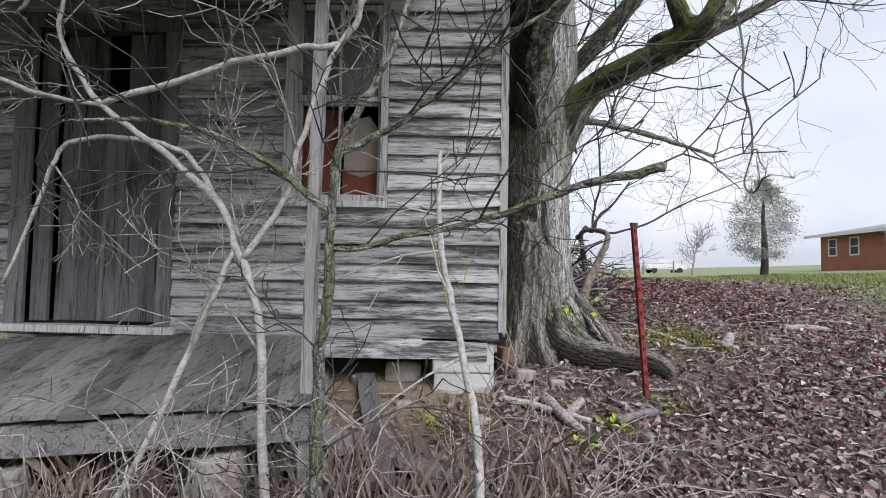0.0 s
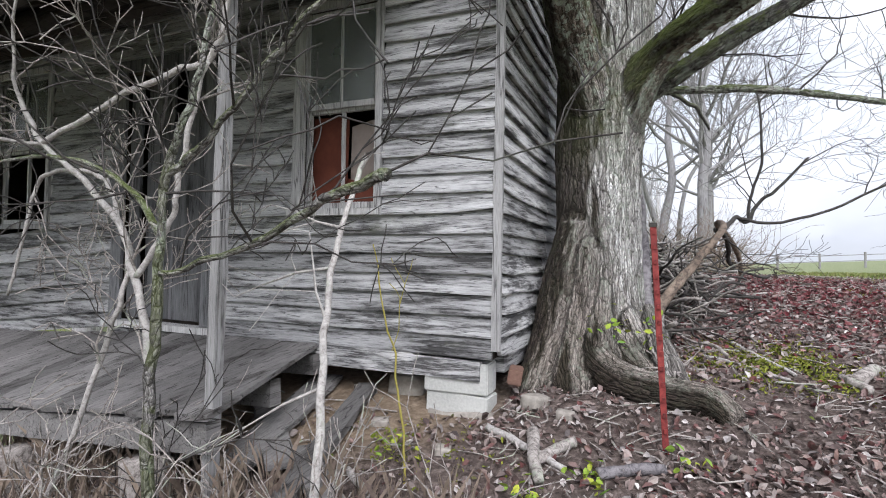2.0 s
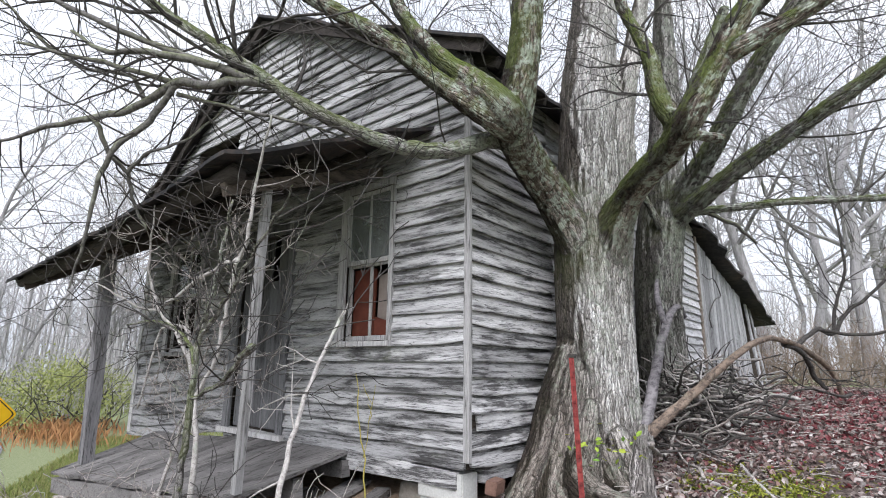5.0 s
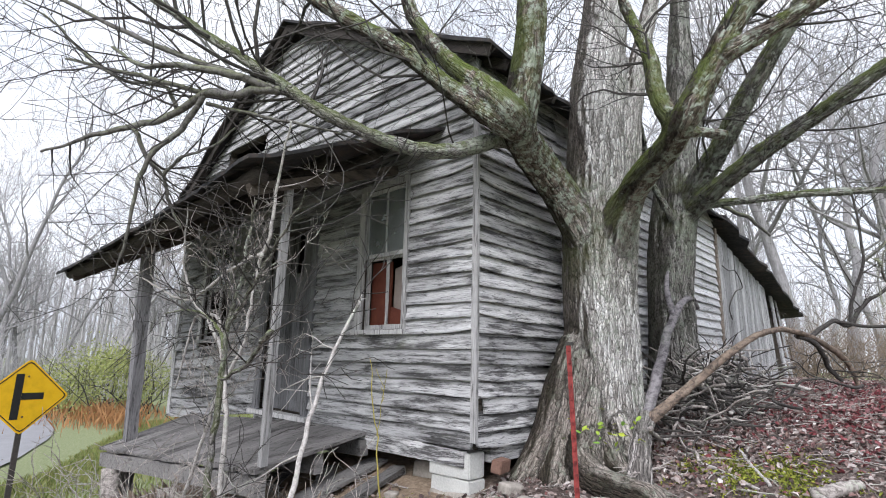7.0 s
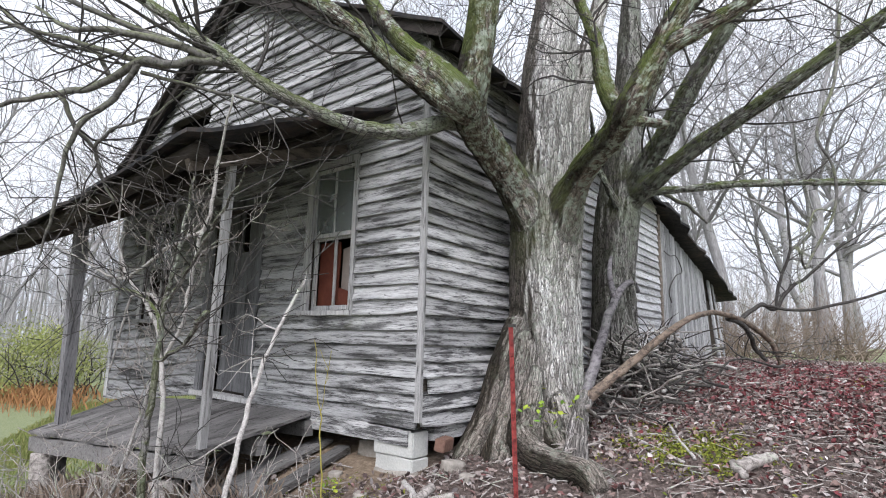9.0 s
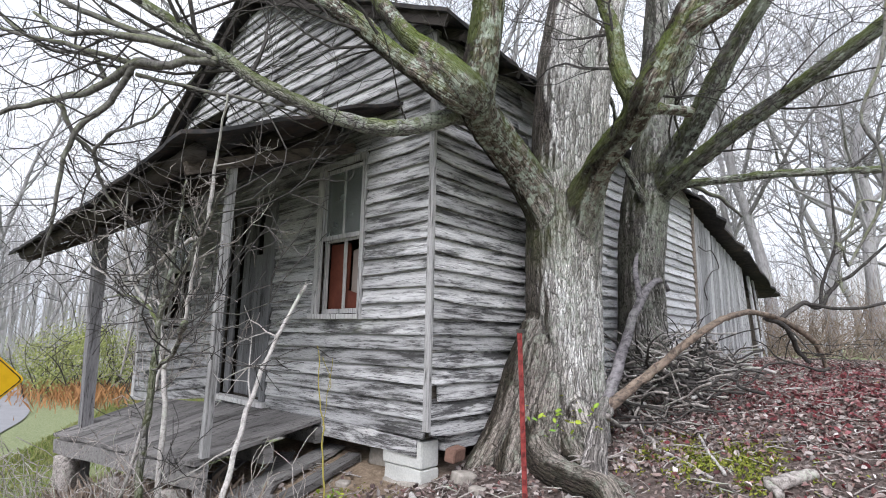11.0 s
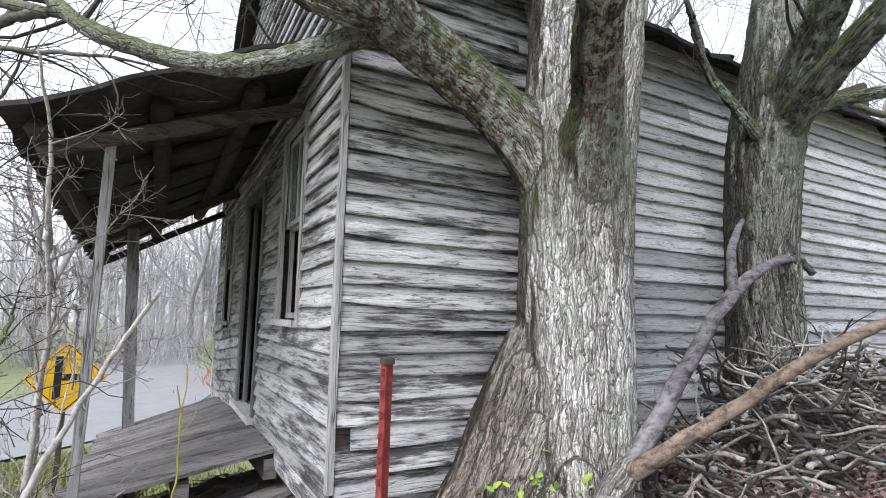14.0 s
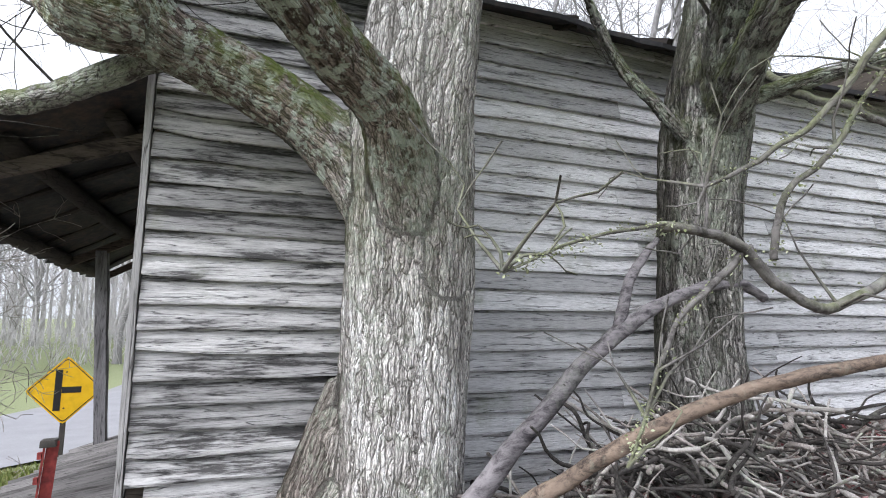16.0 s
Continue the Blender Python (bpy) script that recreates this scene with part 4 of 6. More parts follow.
# wire left hanging on the lean-to
g = Geo()
g.tube([(SX + 0.06, 10.55, 3.50, 0.010), (SX + 0.07, 10.92, 3.46, 0.010), (SX + 0.08, 11.32, 3.50, 0.010), (SX + 0.09, 11.66, 3.24, 0.010), (SX + 0.08, 11.20, 3.10, 0.010), (SX + 0.07, 10.74, 2.78, 0.011), (SX + 0.07, 10.86, 2.56, 0.010)], 8, 7)
tagged(g.part("hanging_wire", M_STEEL, smooth=True), "loop of dark wire hanging on the lean-to boards", "wire")

# ---- trees ----


def bend(d, amount):
    v = Vector(d) + Vector((random.gauss(0, amount), random.gauss(0, amount), random.gauss(0, amount)))
    return v.normalized()


def twigs(g, p, d, r, length, depth, kids=4, crook=0.35, lift=0.10, sides=5, rmin=0.0025):
    """A wandering branch with side branches, down to twigs."""
    n = max(3, int(length / 0.14) if length < 1.2 else 8)
    pts = []
    p = Vector(p)
    d = Vector(d).normalized()
    step = length / n
    way = []
    for i in range(n + 1):
        t = i / n
        pts.append((p.x, p.y, p.z, max(rmin, r * (1 - 0.75 * t))))
        way.append((p.copy(), d.copy(), max(rmin, r * (1 - 0.75 * t))))
        d = bend(d, crook * 0.55)
        d.z += lift * 0.35
        d.normalize()
        p = p + d * step
    g.tube(pts, sides, 1, cap=False)
    if depth > 0:
        for k in range(kids):
            q, e, rr = way[random.randint(max(1, n // 4), n)]
            side = e.cross(Vector((random.gauss(0, 1), random.gauss(0, 1), random.gauss(0, 1)))).normalized()
            twigs(g, q, e * 0.75 + side * random.uniform(0.5, 1.1), rr * random.uniform(0.45, 0.7), length * random.uniform(0.4, 0.75), depth - 1, kids, crook, lift, max(3, sides - 1), rmin)


def dress(g, pts, count, length, depth, r=0.016, kids=4, crook=0.35, start_at=1):
    """Side branches along a limb given by pts."""
    for _ in range(count):
        i = random.randint(start_at, len(pts) - 2)
        t = random.random()
        a, b = Vector(pts[i][:3]), Vector(pts[i + 1][:3])
        d = (b - a).normalized()
        side = d.cross(Vector((random.gauss(0, 1), random.gauss(0, 1), random.gauss(0, 1)))).normalized()
        rr = min(r, pts[i][3] * 0.6) * random.uniform(0.6, 1.1)
        twigs(g, a.lerp(b, t), d * 0.8 + side * 0.9 + Vector((0, 0, 0.25)), rr, length * random.uniform(0.5, 1.2), depth, kids, crook)


def curve(pts, steps):
    """Points along a smooth line through pts (x, y, z, radius)."""
    p = np.array(pts, float)
    n, q = len(p), []
    for i in range(n - 1):
        p0, p1, p2, p3 = p[max(i - 1, 0)], p[i], p[i + 1], p[min(i + 2, n - 1)]
        for k in range(steps):
            t = k / steps
            c = 0.5 * (2 * p1 + (p2 - p0) * t + (2 * p0 - 5 * p1 + 4 * p2 - p3) * t * t + (3 * p1 - p0 - 3 * p2 + p3) * t ** 3)
            c[3] = p1[3] + (p2[3] - p1[3]) * t
            q.append(c)
    q.append(p[-1])
    return np.array(q)


def grown_wood(tree, bones, voxel, mat, relief):
    """Trunk, roots and limbs grown into one another; each stays a part. bones: name, label, points, moss, earth."""
    g = Geo()
    lines = []
    for k, (name, label, pts, moss, earth) in enumerate(bones):
        g.tube(pts, 28, 8, 0.0, 0.13)
        q = curve(pts, 10)
        d = np.gradient(q[:, :3], axis=0)
        d /= np.linalg.norm(d, axis=1)[:, None] + 1e-9
        run = np.concatenate(([0.0], np.cumsum(np.linalg.norm(np.diff(q[:, :3], axis=0), axis=1))))
        ref = np.array((0.3, 0.9, 0.1)) if abs(d[0][1]) < 0.8 else np.array((0.9, 0.2, 0.1))
        us = []
        for e in d:
            ref = ref - e * np.dot(ref, e)
            ref = ref / (np.linalg.norm(ref) + 1e-9)
            us.append(ref)
        us = np.array(us)
        lines.append((q, us, np.cross(d, us), run + 3.7 * k))
    raw = bpy.data.objects.new("raw", g.mesh("raw"))
    scene.collection.objects.link(raw)
    md = raw.modifiers.new("grow", "REMESH")
    md.mode, md.voxel_size = "VOXEL", voxel
    sm = raw.modifiers.new("even", "SMOOTH")
    sm.factor, sm.iterations = 0.5, 10
    me = bpy.data.meshes.new_from_object(raw.evaluated_get(bpy.context.evaluated_depsgraph_get()))
    bpy.data.objects.remove(raw)
    n = len(me.vertices)
    co, no = np.empty(n * 3), np.empty(n * 3)
    me.vertices.foreach_get("co", co)
    me.vertices.foreach_get("normal", no)
    co, no = co.reshape(-1, 3), no.reshape(-1, 3)
    gap, grain = np.empty((n, len(bones))), np.empty((n, len(bones), 3))
    for k, (q, us, ws, run) in enumerate(lines):
        for a in range(0, n, 8000):
            p = co[a:a + 8000]
            dist = np.linalg.norm(p[:, None, :] - q[None, :, :3], axis=2) - q[None, :, 3]
            i = dist.argmin(axis=1)
            rel = p - q[i, :3]
            gap[a:a + 8000, k] = dist[np.arange(len(p)), i]
            along = np.cross(us[i], ws[i])
            grain[a:a + 8000, k] = np.stack(((rel * us[i]).sum(1), (rel * ws[i]).sum(1), run[i] + (rel * along).sum(1)), axis=1)
    own = gap.argmin(axis=1)
    grain = grain[np.arange(n), own]
    w = np.exp(-np.clip(gap - gap.min(axis=1)[:, None], 0, 2) / 0.07)
    w /= w.sum(axis=1)[:, None]
    moss, earth = w @ np.array([b[3] for b in bones]), w @ np.array([b[4] for b in bones])
    for i in range(n):
        x, y, z = grain[i]
        r = relief * (0.5 - 2.0 * abs(noise.noise((x * 24, y * 24, z * 3.4))) + 0.5 * noise.noise((x * 50, y * 50, z * 15)) + 1.1 * noise.noise((x * 7 + 9, y * 7, z * 2.2)))
        co[i] += no[i] * r
    faces = [tuple(p.vertices) for p in me.polygons]
    side = [int(np.bincount(own[list(f)]).argmax()) for f in faces]
    me.vertices.foreach_set("co", co.ravel())
    me.update()
    me.vertices.foreach_get("normal", no2 := np.empty(n * 3))
    no2 = no2.reshape(-1, 3)
    for k, (name, label, pts, _, _) in enumerate(bones):
        mine = [f for f, o in zip(faces, side) if o == k]
        used = sorted({v for f in mine for v in f})
        at = {v: i for i, v in enumerate(used)}
        q = Geo()
        q.v, q.f = [tuple(co[v]) for v in used], [tuple(at[v] for v in f) for f in mine]
        q.g = [tuple(grain[v]) for v in used]
        out = q.mesh(name, True)
        for key, values in (("mossy", moss), ("earthy", earth)):
            out.attributes.new(key, "FLOAT", "POINT").data.foreach_set("value", values[used])
        out.normals_split_custom_set_from_vertices([tuple(no2[v]) for v in used])
        link(name, out, mat, tree, label)
    bpy.data.meshes.remove(me)


maple = thing("maple_tree", "big old maple with plated grey bark, against the house wall", "tree", (0.76, 4.9, 0.9))
TRUNK_A = [(0.82, 4.91, 0.40, 0.40), (0.81, 4.91, 0.80, 0.375), (0.80, 4.92, 1.15, 0.345), (0.79, 4.94, 1.6, 0.325), (0.78, 4.96, 2.2, 0.32), (0.79, 4.96, 2.8, 0.325), (0.80, 4.96, 3.2, 0.33),
           (0.80, 4.96, 3.6, 0.30), (0.79, 5.02, 4.2, 0.275), (0.78, 5.2, 4.9, 0.265), (0.77, 5.45, 5.8, 0.25), (0.8, 5.7, 7.5, 0.19), (0.8, 5.9, 9.5, 0.08)]
ROOTS_A = [
    [(0.66, 4.72, 1.95, 0.13), (0.58, 4.56, 1.50, 0.15), (0.53, 4.42, 1.15, 0.15), (0.47, 4.24, 0.88, 0.13), (0.40, 4.02, 0.66, 0.09), (0.36, 3.9, 0.52, 0.05)],
    [(0.80, 4.66, 1.45, 0.13), (0.84, 4.42, 1.05, 0.13), (0.96, 4.28, 0.92, 0.125), (1.14, 4.17, 0.88, 0.12), (1.36, 4.11, 0.86, 0.115), (1.54, 4.07, 0.84, 0.11), (1.66, 3.98, 0.76, 0.085)],
    [(0.98, 4.66, 1.10, 0.12), (1.14, 4.48, 0.93, 0.095), (1.35, 4.38, 0.85, 0.085), (1.62, 4.28, 0.79, 0.07), (1.80, 4.1, 0.70, 0.045)],
    [(0.73, 4.66, 1.75, 0.13), (0.69, 4.48, 1.18, 0.15), (0.70, 4.26, 0.86, 0.13), (0.78, 4.0, 0.66, 0.07)],
    [(0.95, 4.80, 1.30, 0.14), (1.10, 4.70, 1.02, 0.13), (1.25, 4.66, 0.86, 0.08)],
]
BOUGHS_A = [
    [(0.79, 4.92, 2.62, 0.19), (0.73, 4.74, 2.98, 0.185), (0.67, 4.50, 3.27, 0.168), (0.645, 4.20, 3.46, 0.156), (0.67, 3.93, 3.57, 0.150), (0.74, 3.71, 3.65, 0.150), (0.85, 3.61, 3.85, 0.140), (0.93, 3.58, 4.15, 0.128), (0.99, 3.55, 4.6, 0.115), (1.05, 3.45, 5.2, 0.095), (1.0, 3.3, 6.2, 0.06), (0.9, 3.1, 7.2, 0.04)],
    [(0.74, 3.66, 3.60, 0.11), (0.76, 3.42, 3.60, 0.098), (0.62, 3.28, 3.72, 0.085), (0.47, 3.17, 3.86, 0.082), (0.17, 2.95, 4.20, 0.076), (-0.15, 2.72, 4.46, 0.07), (-0.48, 2.47, 4.75, 0.064), (-1.2, 2.1, 5.5, 0.048), (-2.0, 1.8, 6.4, 0.035)],
    [(0.76, 3.68, 3.64, 0.13), (0.86, 3.42, 3.66, 0.11), (0.65, 3.32, 3.90, 0.092), (0.34, 3.32, 4.20, 0.082), (-0.02, 3.30, 4.68, 0.068), (-0.23, 3.28, 5.10, 0.06), (-0.4, 3.2, 6.0, 0.035)],
    [(0.70, 3.88, 3.60, 0.075), (0.57, 3.66, 3.56, 0.07), (0.48, 3.36, 3.42, 0.064), (0.38, 3.12, 3.34, 0.06), (0.20, 2.88, 3.37, 0.056), (0.05, 2.60, 3.44, 0.05), (-0.12, 2.36, 3.56, 0.046), (-0.36, 2.14, 3.78, 0.042), (-0.70, 1.86, 4.08, 0.037), (-0.98, 1.61, 4.33, 0.033), (-1.4, 1.25, 4.7, 0.026), (-2.0, 0.8, 5.2, 0.015)],
    [(0.90, 4.95, 2.70, 0.20), (1.06, 4.84, 3.00, 0.17), (1.26, 4.70, 3.22, 0.130), (1.50, 4.45, 3.31, 0.108), (1.75, 4.25, 3.37, 0.104), (1.94, 4.05, 3.47, 0.102), (2.04, 4.02, 3.60, 0.098), (2.15, 4.05, 3.80, 0.09), (2.27, 4.08, 4.04, 0.085), (2.45, 4.14, 4.3, 0.075), (2.9, 4.5, 5.0, 0.06), (3.5, 5.0, 6.0, 0.035)],
    [(1.86, 4.14, 3.44, 0.085), (1.78, 4.10, 3.60, 0.075), (1.72, 4.12, 3.80, 0.07), (1.69, 4.15, 4.06, 0.062), (1.60, 4.19, 4.36, 0.055), (1.45, 4.27, 4.8, 0.045), (1.3, 4.2, 5.8, 0.03)],
    [(2.17, 4.05, 3.84, 0.07), (2.45, 4.06, 3.92, 0.062), (2.75, 4.1, 4.04, 0.052), (3.0, 4.15, 4.2, 0.04), (3.5, 4.25, 4.6, 0.03)],
    [(0.92, 5.02, 2.5, 0.20), (0.98, 5.04, 3.1, 0.18), (1.04, 5.08, 3.6, 0.15), (1.08, 5.2, 4.3, 0.125), (1.2, 5.8, 6.0, 0.07)],
    [(1.78, 4.2, 3.50, 0.055), (1.78, 4.7, 3.64, 0.052), (1.90, 4.95, 3.68, 0.052), (1.97, 5.02, 3.66, 0.05)],
]
SLIM_A = (3,)
bones = [("trunk", "thick trunk with plated grey bark", TRUNK_A, 0.05, 0.0)]
bones += [("root", "brown buttress root", p, 0.05, 0.85) for p in ROOTS_A]
bones += [("limb", "broken dark stub" if i == 8 else "mossy limb with lichen", p, 0.1 if i == 7 else 1.0, 0.3 if i == 7 else 0.95) for i, p in enumerate(BOUGHS_A) if i not in SLIM_A]
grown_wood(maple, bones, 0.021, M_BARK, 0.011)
for i in SLIM_A:
    g = Geo()
    g.tube(BOUGHS_A[i], 18, 9, 0.01, 0.15, 0.003)
    g.part("limb", M_LIMB, maple, "mossy limb with lichen", True)
# drooping forks at the end of the low limb
BOUGHS_TIP = [
    [(-0.29, 2.11, 3.68, 0.034), (-0.40, 1.96, 3.66, 0.030), (-0.45, 1.84, 3.59, 0.030), (-0.58, 1.70, 3.59, 0.030), (-0.83, 1.55, 3.43, 0.024), (-1.03, 1.37, 3.35, 0.020), (-1.27, 1.19, 3.28, 0.016), (-1.60, 0.97, 3.18, 0.008)],
    [(-0.58, 1.70, 3.59, 0.024), (-0.76, 1.63, 3.34, 0.020), (-0.89, 1.50, 3.15, 0.018), (-1.01, 1.47, 2.92, 0.014), (-1.14, 1.48, 2.53, 0.010), (-1.28, 1.47, 2.25, 0.004)],
    [(-1.03, 1.37, 3.35, 0.016), (-1.00, 1.42, 3.30, 0.016), (-1.00, 1.51, 3.13, 0.015), (-1.02, 1.63, 3.04, 0.014), (-1.06, 1.71, 2.87, 0.012), (-1.04, 1.82, 2.67, 0.006)],
    [(-1.02, 1.63, 3.04, 0.012), (-0.86, 1.70, 3.17, 0.011), (-0.74, 1.87, 3.29, 0.010), (-0.55, 1.98, 3.46, 0.007), (-0.39, 2.06, 3.64, 0.004)],
    [(-0.61, 1.72, 3.53, 0.015), (-0.43, 1.98, 3.48, 0.013), (-0.20, 2.26, 3.44, 0.011), (-0.08, 2.50, 3.41, 0.008), (0.04, 2.69, 3.36, 0.004)],
    [(-0.58, 1.70, 3.59, 0.020), (-0.88, 1.44, 3.70, 0.017), (-1.17, 1.24, 3.80, 0.014), (-1.54, 1.00, 3.93, 0.008)],
    [(-0.28, 2.22, 3.68, 0.030), (-0.67, 1.88, 3.87, 0.026), (-0.95, 1.64, 4.00, 0.022), (-1.39, 1.25, 4.27, 0.018), (-1.74, 0.94, 4.50, 0.013), (-2.2, 0.6, 4.8, 0.006)],
    [(-0.80, 1.60, 3.50, 0.018), (-1.01, 1.55, 3.74, 0.016), (-1.27, 1.36, 3.80, 0.014), (-1.52, 1.14, 4.0, 0.012), (-1.76, 0.92, 4.3, 0.009), (-2.0, 0.73, 4.5, 0.005)],
    [(-0.30, 2.08, 3.68, 0.030), (-0.49, 1.78, 3.75, 0.027), (-0.72, 1.53, 3.79, 0.022), (-0.95, 1.36, 3.80, 0.016), (-1.19, 1.22, 3.99, 0.010)],
]
for pts in BOUGHS_TIP:
    g = Geo()
    g.tube(pts, 10, 7, 0.014, 0.16, 0.002)
    g.part("branch", M_WETBARK, maple, "dark wet drooping branch", True)
g = Geo()
for pts in BOUGHS_TIP:
    dress(g, pts, 6, 0.9, 1, 0.009, 3, 0.3, 0)
dress(g, BOUGHS_A[1], 12, 2.2, 2, 0.018, start_at=3)
dress(g, BOUGHS_A[3], 7, 0.8, 2, 0.010, start_at=2)
dress(g, BOUGHS_A[3], 12, 2.3, 2, 0.016, start_at=6)
dress(g, BOUGHS_A[0], 9, 1.2, 2, 0.014, start_at=4)
dress(g, BOUGHS_A[4], 9, 1.4, 2, 0.015, start_at=5)
dress(g, BOUGHS_A[5], 8, 1.2, 2, 0.012)
dress(g, BOUGHS_A[2], 6, 1.2, 2, 0.012)
tagged(g.part("crown", M_TWIG, maple, "bare wet twigs"), kind="stuff")
settle(maple)

maple2 = thing("maple_tree", "dark-barked slimmer maple standing by the house wall", "tree", (0.68, 7.0, 1.35))
TRUNK_B = [(0.70, 6.98, 0.9, 0.46), (0.69, 7.0, 1.4, 0.33), (0.69, 7.0, 1.9, 0.275), (0.71, 7.0, 2.6, 0.258), (0.78, 7.0, 3.3, 0.265), (0.86, 7.02, 3.8, 0.27), (0.90, 7.1, 4.4, 0.22), (0.95, 7.3, 6.0, 0.15), (1.0, 7.5, 8.0, 0.07)]
BOUGHS_B = [
    [(0.93, 7.0, 3.6, 0.15), (1.2, 6.8, 3.9, 0.13), (1.55, 6.55, 4.2, 0.115), (2.0, 6.25, 4.7, 0.10), (2.6, 6.0, 5.4, 0.08), (3.3, 5.8, 6.4, 0.05)],
    [(0.95, 7.0, 3.55, 0.13), (1.35, 6.75, 3.72, 0.11), (1.85, 6.5, 3.93, 0.095), (2.7, 6.3, 4.3, 0.08), (3.8, 6.1, 4.85, 0.055), (5.2, 5.9, 5.7, 0.03)],
    [(1.1, 6.95, 3.65, 0.055), (2.2, 7.6, 3.75, 0.05), (3.4, 8.6, 3.82, 0.045), (5.0, 10.0, 3.85, 0.03)],
    [(0.88, 6.80, 3.45, 0.05), (0.82, 6.5, 3.75, 0.045), (0.78, 6.3, 4.0, 0.04), (0.9, 5.9, 4.4, 0.03), (0.8, 5.5, 4.7, 0.02)],
    [(0.9, 7.1, 4.3, 0.12), (1.2, 7.3, 5.2, 0.10), (1.7, 7.6, 6.6, 0.06)],
]
bones = [("trunk", "dark ridged trunk", TRUNK_B, 0.1, 0.0)] + [("limb", "mossy limb with lichen", p, 0.8, 0.0) for p in BOUGHS_B]
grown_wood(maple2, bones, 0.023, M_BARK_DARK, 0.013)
g = Geo()
g.tube([(0.92, 7.2, 4.05, 0.028), (1.12, 7.25, 3.86, 0.026), (1.40, 7.10, 3.60, 0.024), (1.62, 7.20, 3.45, 0.022), (1.75, 7.45, 3.28, 0.014)], 12, 7, 0.02, 0.2, 0.002)
g.part("branch", M_WETBARK, maple2, "dark drooping dead branch", True)
g = Geo()
for pts in BOUGHS_B[:3] + BOUGHS_B[4:]:
    dress(g, pts, 11, 1.5, 2, 0.014)
dress(g, BOUGHS_B[3], 4, 0.6, 1, 0.008)
tagged(g.part("crown", M_TWIG, maple2, "bare wet twigs"), kind="stuff")
settle(maple2)

# ---- dead limb leaning on the brush pile ----
random.seed(21)
log = thing("fallen_limb", "forked barkless dead limb leaning over the brush pile", "limb", (1.35, 4.35, 0.9))
g = Geo()
g.tube([(1.43, 4.13, 0.74, 0.10), (1.34, 4.35, 0.95, 0.086), (1.24, 4.68, 1.16, 0.070), (1.18, 4.95, 1.31, 0.060)], 28, 12, 0.01, 0.30, 0.010)
g.part("butt_end", M_BUTT, log, "bleached splintered butt end", True)
g = Geo()
g.tube([(1.185, 4.93, 1.30, 0.058), (1.15, 5.08, 1.38, 0.054), (1.12, 5.45, 1.74, 0.046), (1.06, 6.05, 2.22, 0.042), (1.0, 6.6, 2.46, 0.036), (0.93, 7.1, 2.53, 0.032), (0.90, 7.35, 2.45, 0.03)], 24, 8, 0.012, 0.18, 0.004)
g.part("main_stem", M_LOG, log, smooth=True)
g = Geo()
g.tube([(1.05, 6.08, 2.26, 0.035), (0.96, 6.22, 2.50, 0.03), (0.90, 6.38, 2.66, 0.026), (0.87, 6.53, 2.80, 0.016)], 12, 6, 0.008)
g.part("side_twig", M_LOG, log, smooth=True)
g = Geo()
g.tube([(1.20, 4.85, 1.26, 0.05), (1.32, 5.15, 1.44, 0.041), (1.50, 5.45, 1.66, 0.035), (1.68, 5.75, 1.88, 0.032), (1.78, 6.1, 2.02, 0.030), (1.82, 6.8, 2.12, 0.029), (1.84, 7.5, 2.16, 0.028), (1.98, 8.1, 2.08, 0.034), (2.18, 8.7, 1.86, 0.034), (2.28, 9.0, 1.47, 0.022)], 20, 8, 0.012, 0.15, 0.003)
g.part("long_branch", M_LOGBROWN, log, "long curving brown branch", True)
g = Geo()
for pts in ([(1.85, 7.8, 2.12, 0.035), (2.0, 8.1, 2.0, 0.03), (2.05, 8.4, 1.75, 0.03), (2.15, 8.5, 1.6, 0.022)], [(1.95, 8.0, 2.1, 0.03), (2.14, 8.5, 2.32, 0.028), (2.3, 8.6, 2.28, 0.026), (2.45, 8.8, 2.55, 0.024), (2.7, 8.9, 2.75, 0.02), (3.1, 9.2, 3.2, 0.014)],
            [(2.14, 8.5, 2.32, 0.022), (2.6, 8.7, 2.26, 0.02), (3.3, 9.0, 2.45, 0.018), (4.2, 9.4, 2.9, 0.014), (5.5, 10.0, 3.4, 0.008)], [(2.3, 8.6, 2.28, 0.022), (2.35, 8.75, 2.65, 0.02), (2.5, 8.9, 3.2, 0.018), (2.45, 9.0, 4.2, 0.012)]):
    g.tube(pts, 8, 6, 0.02, 0.1)
    dress(g, pts, 5, 0.9, 2, 0.01)
tagged(g.part("side_branch", M_TWIG, log, "dark crooked branches", True), kind="stuff")
g = Geo()
for i in range(9):
    a = random.uniform(0, 6.28)
    twigs(g, (1.36 + 0.08 * math.cos(a), 4.36 + 0.1 * math.sin(a), 0.98), (math.cos(a), math.sin(a), -0.1), 0.009, random.uniform(0.12, 0.3), 0, crook=0.5, lift=-0.1)
tagged(g.part("splintered_end", M_STICK, log, "grey splintered root end", True), kind="stuff")
settle(log)

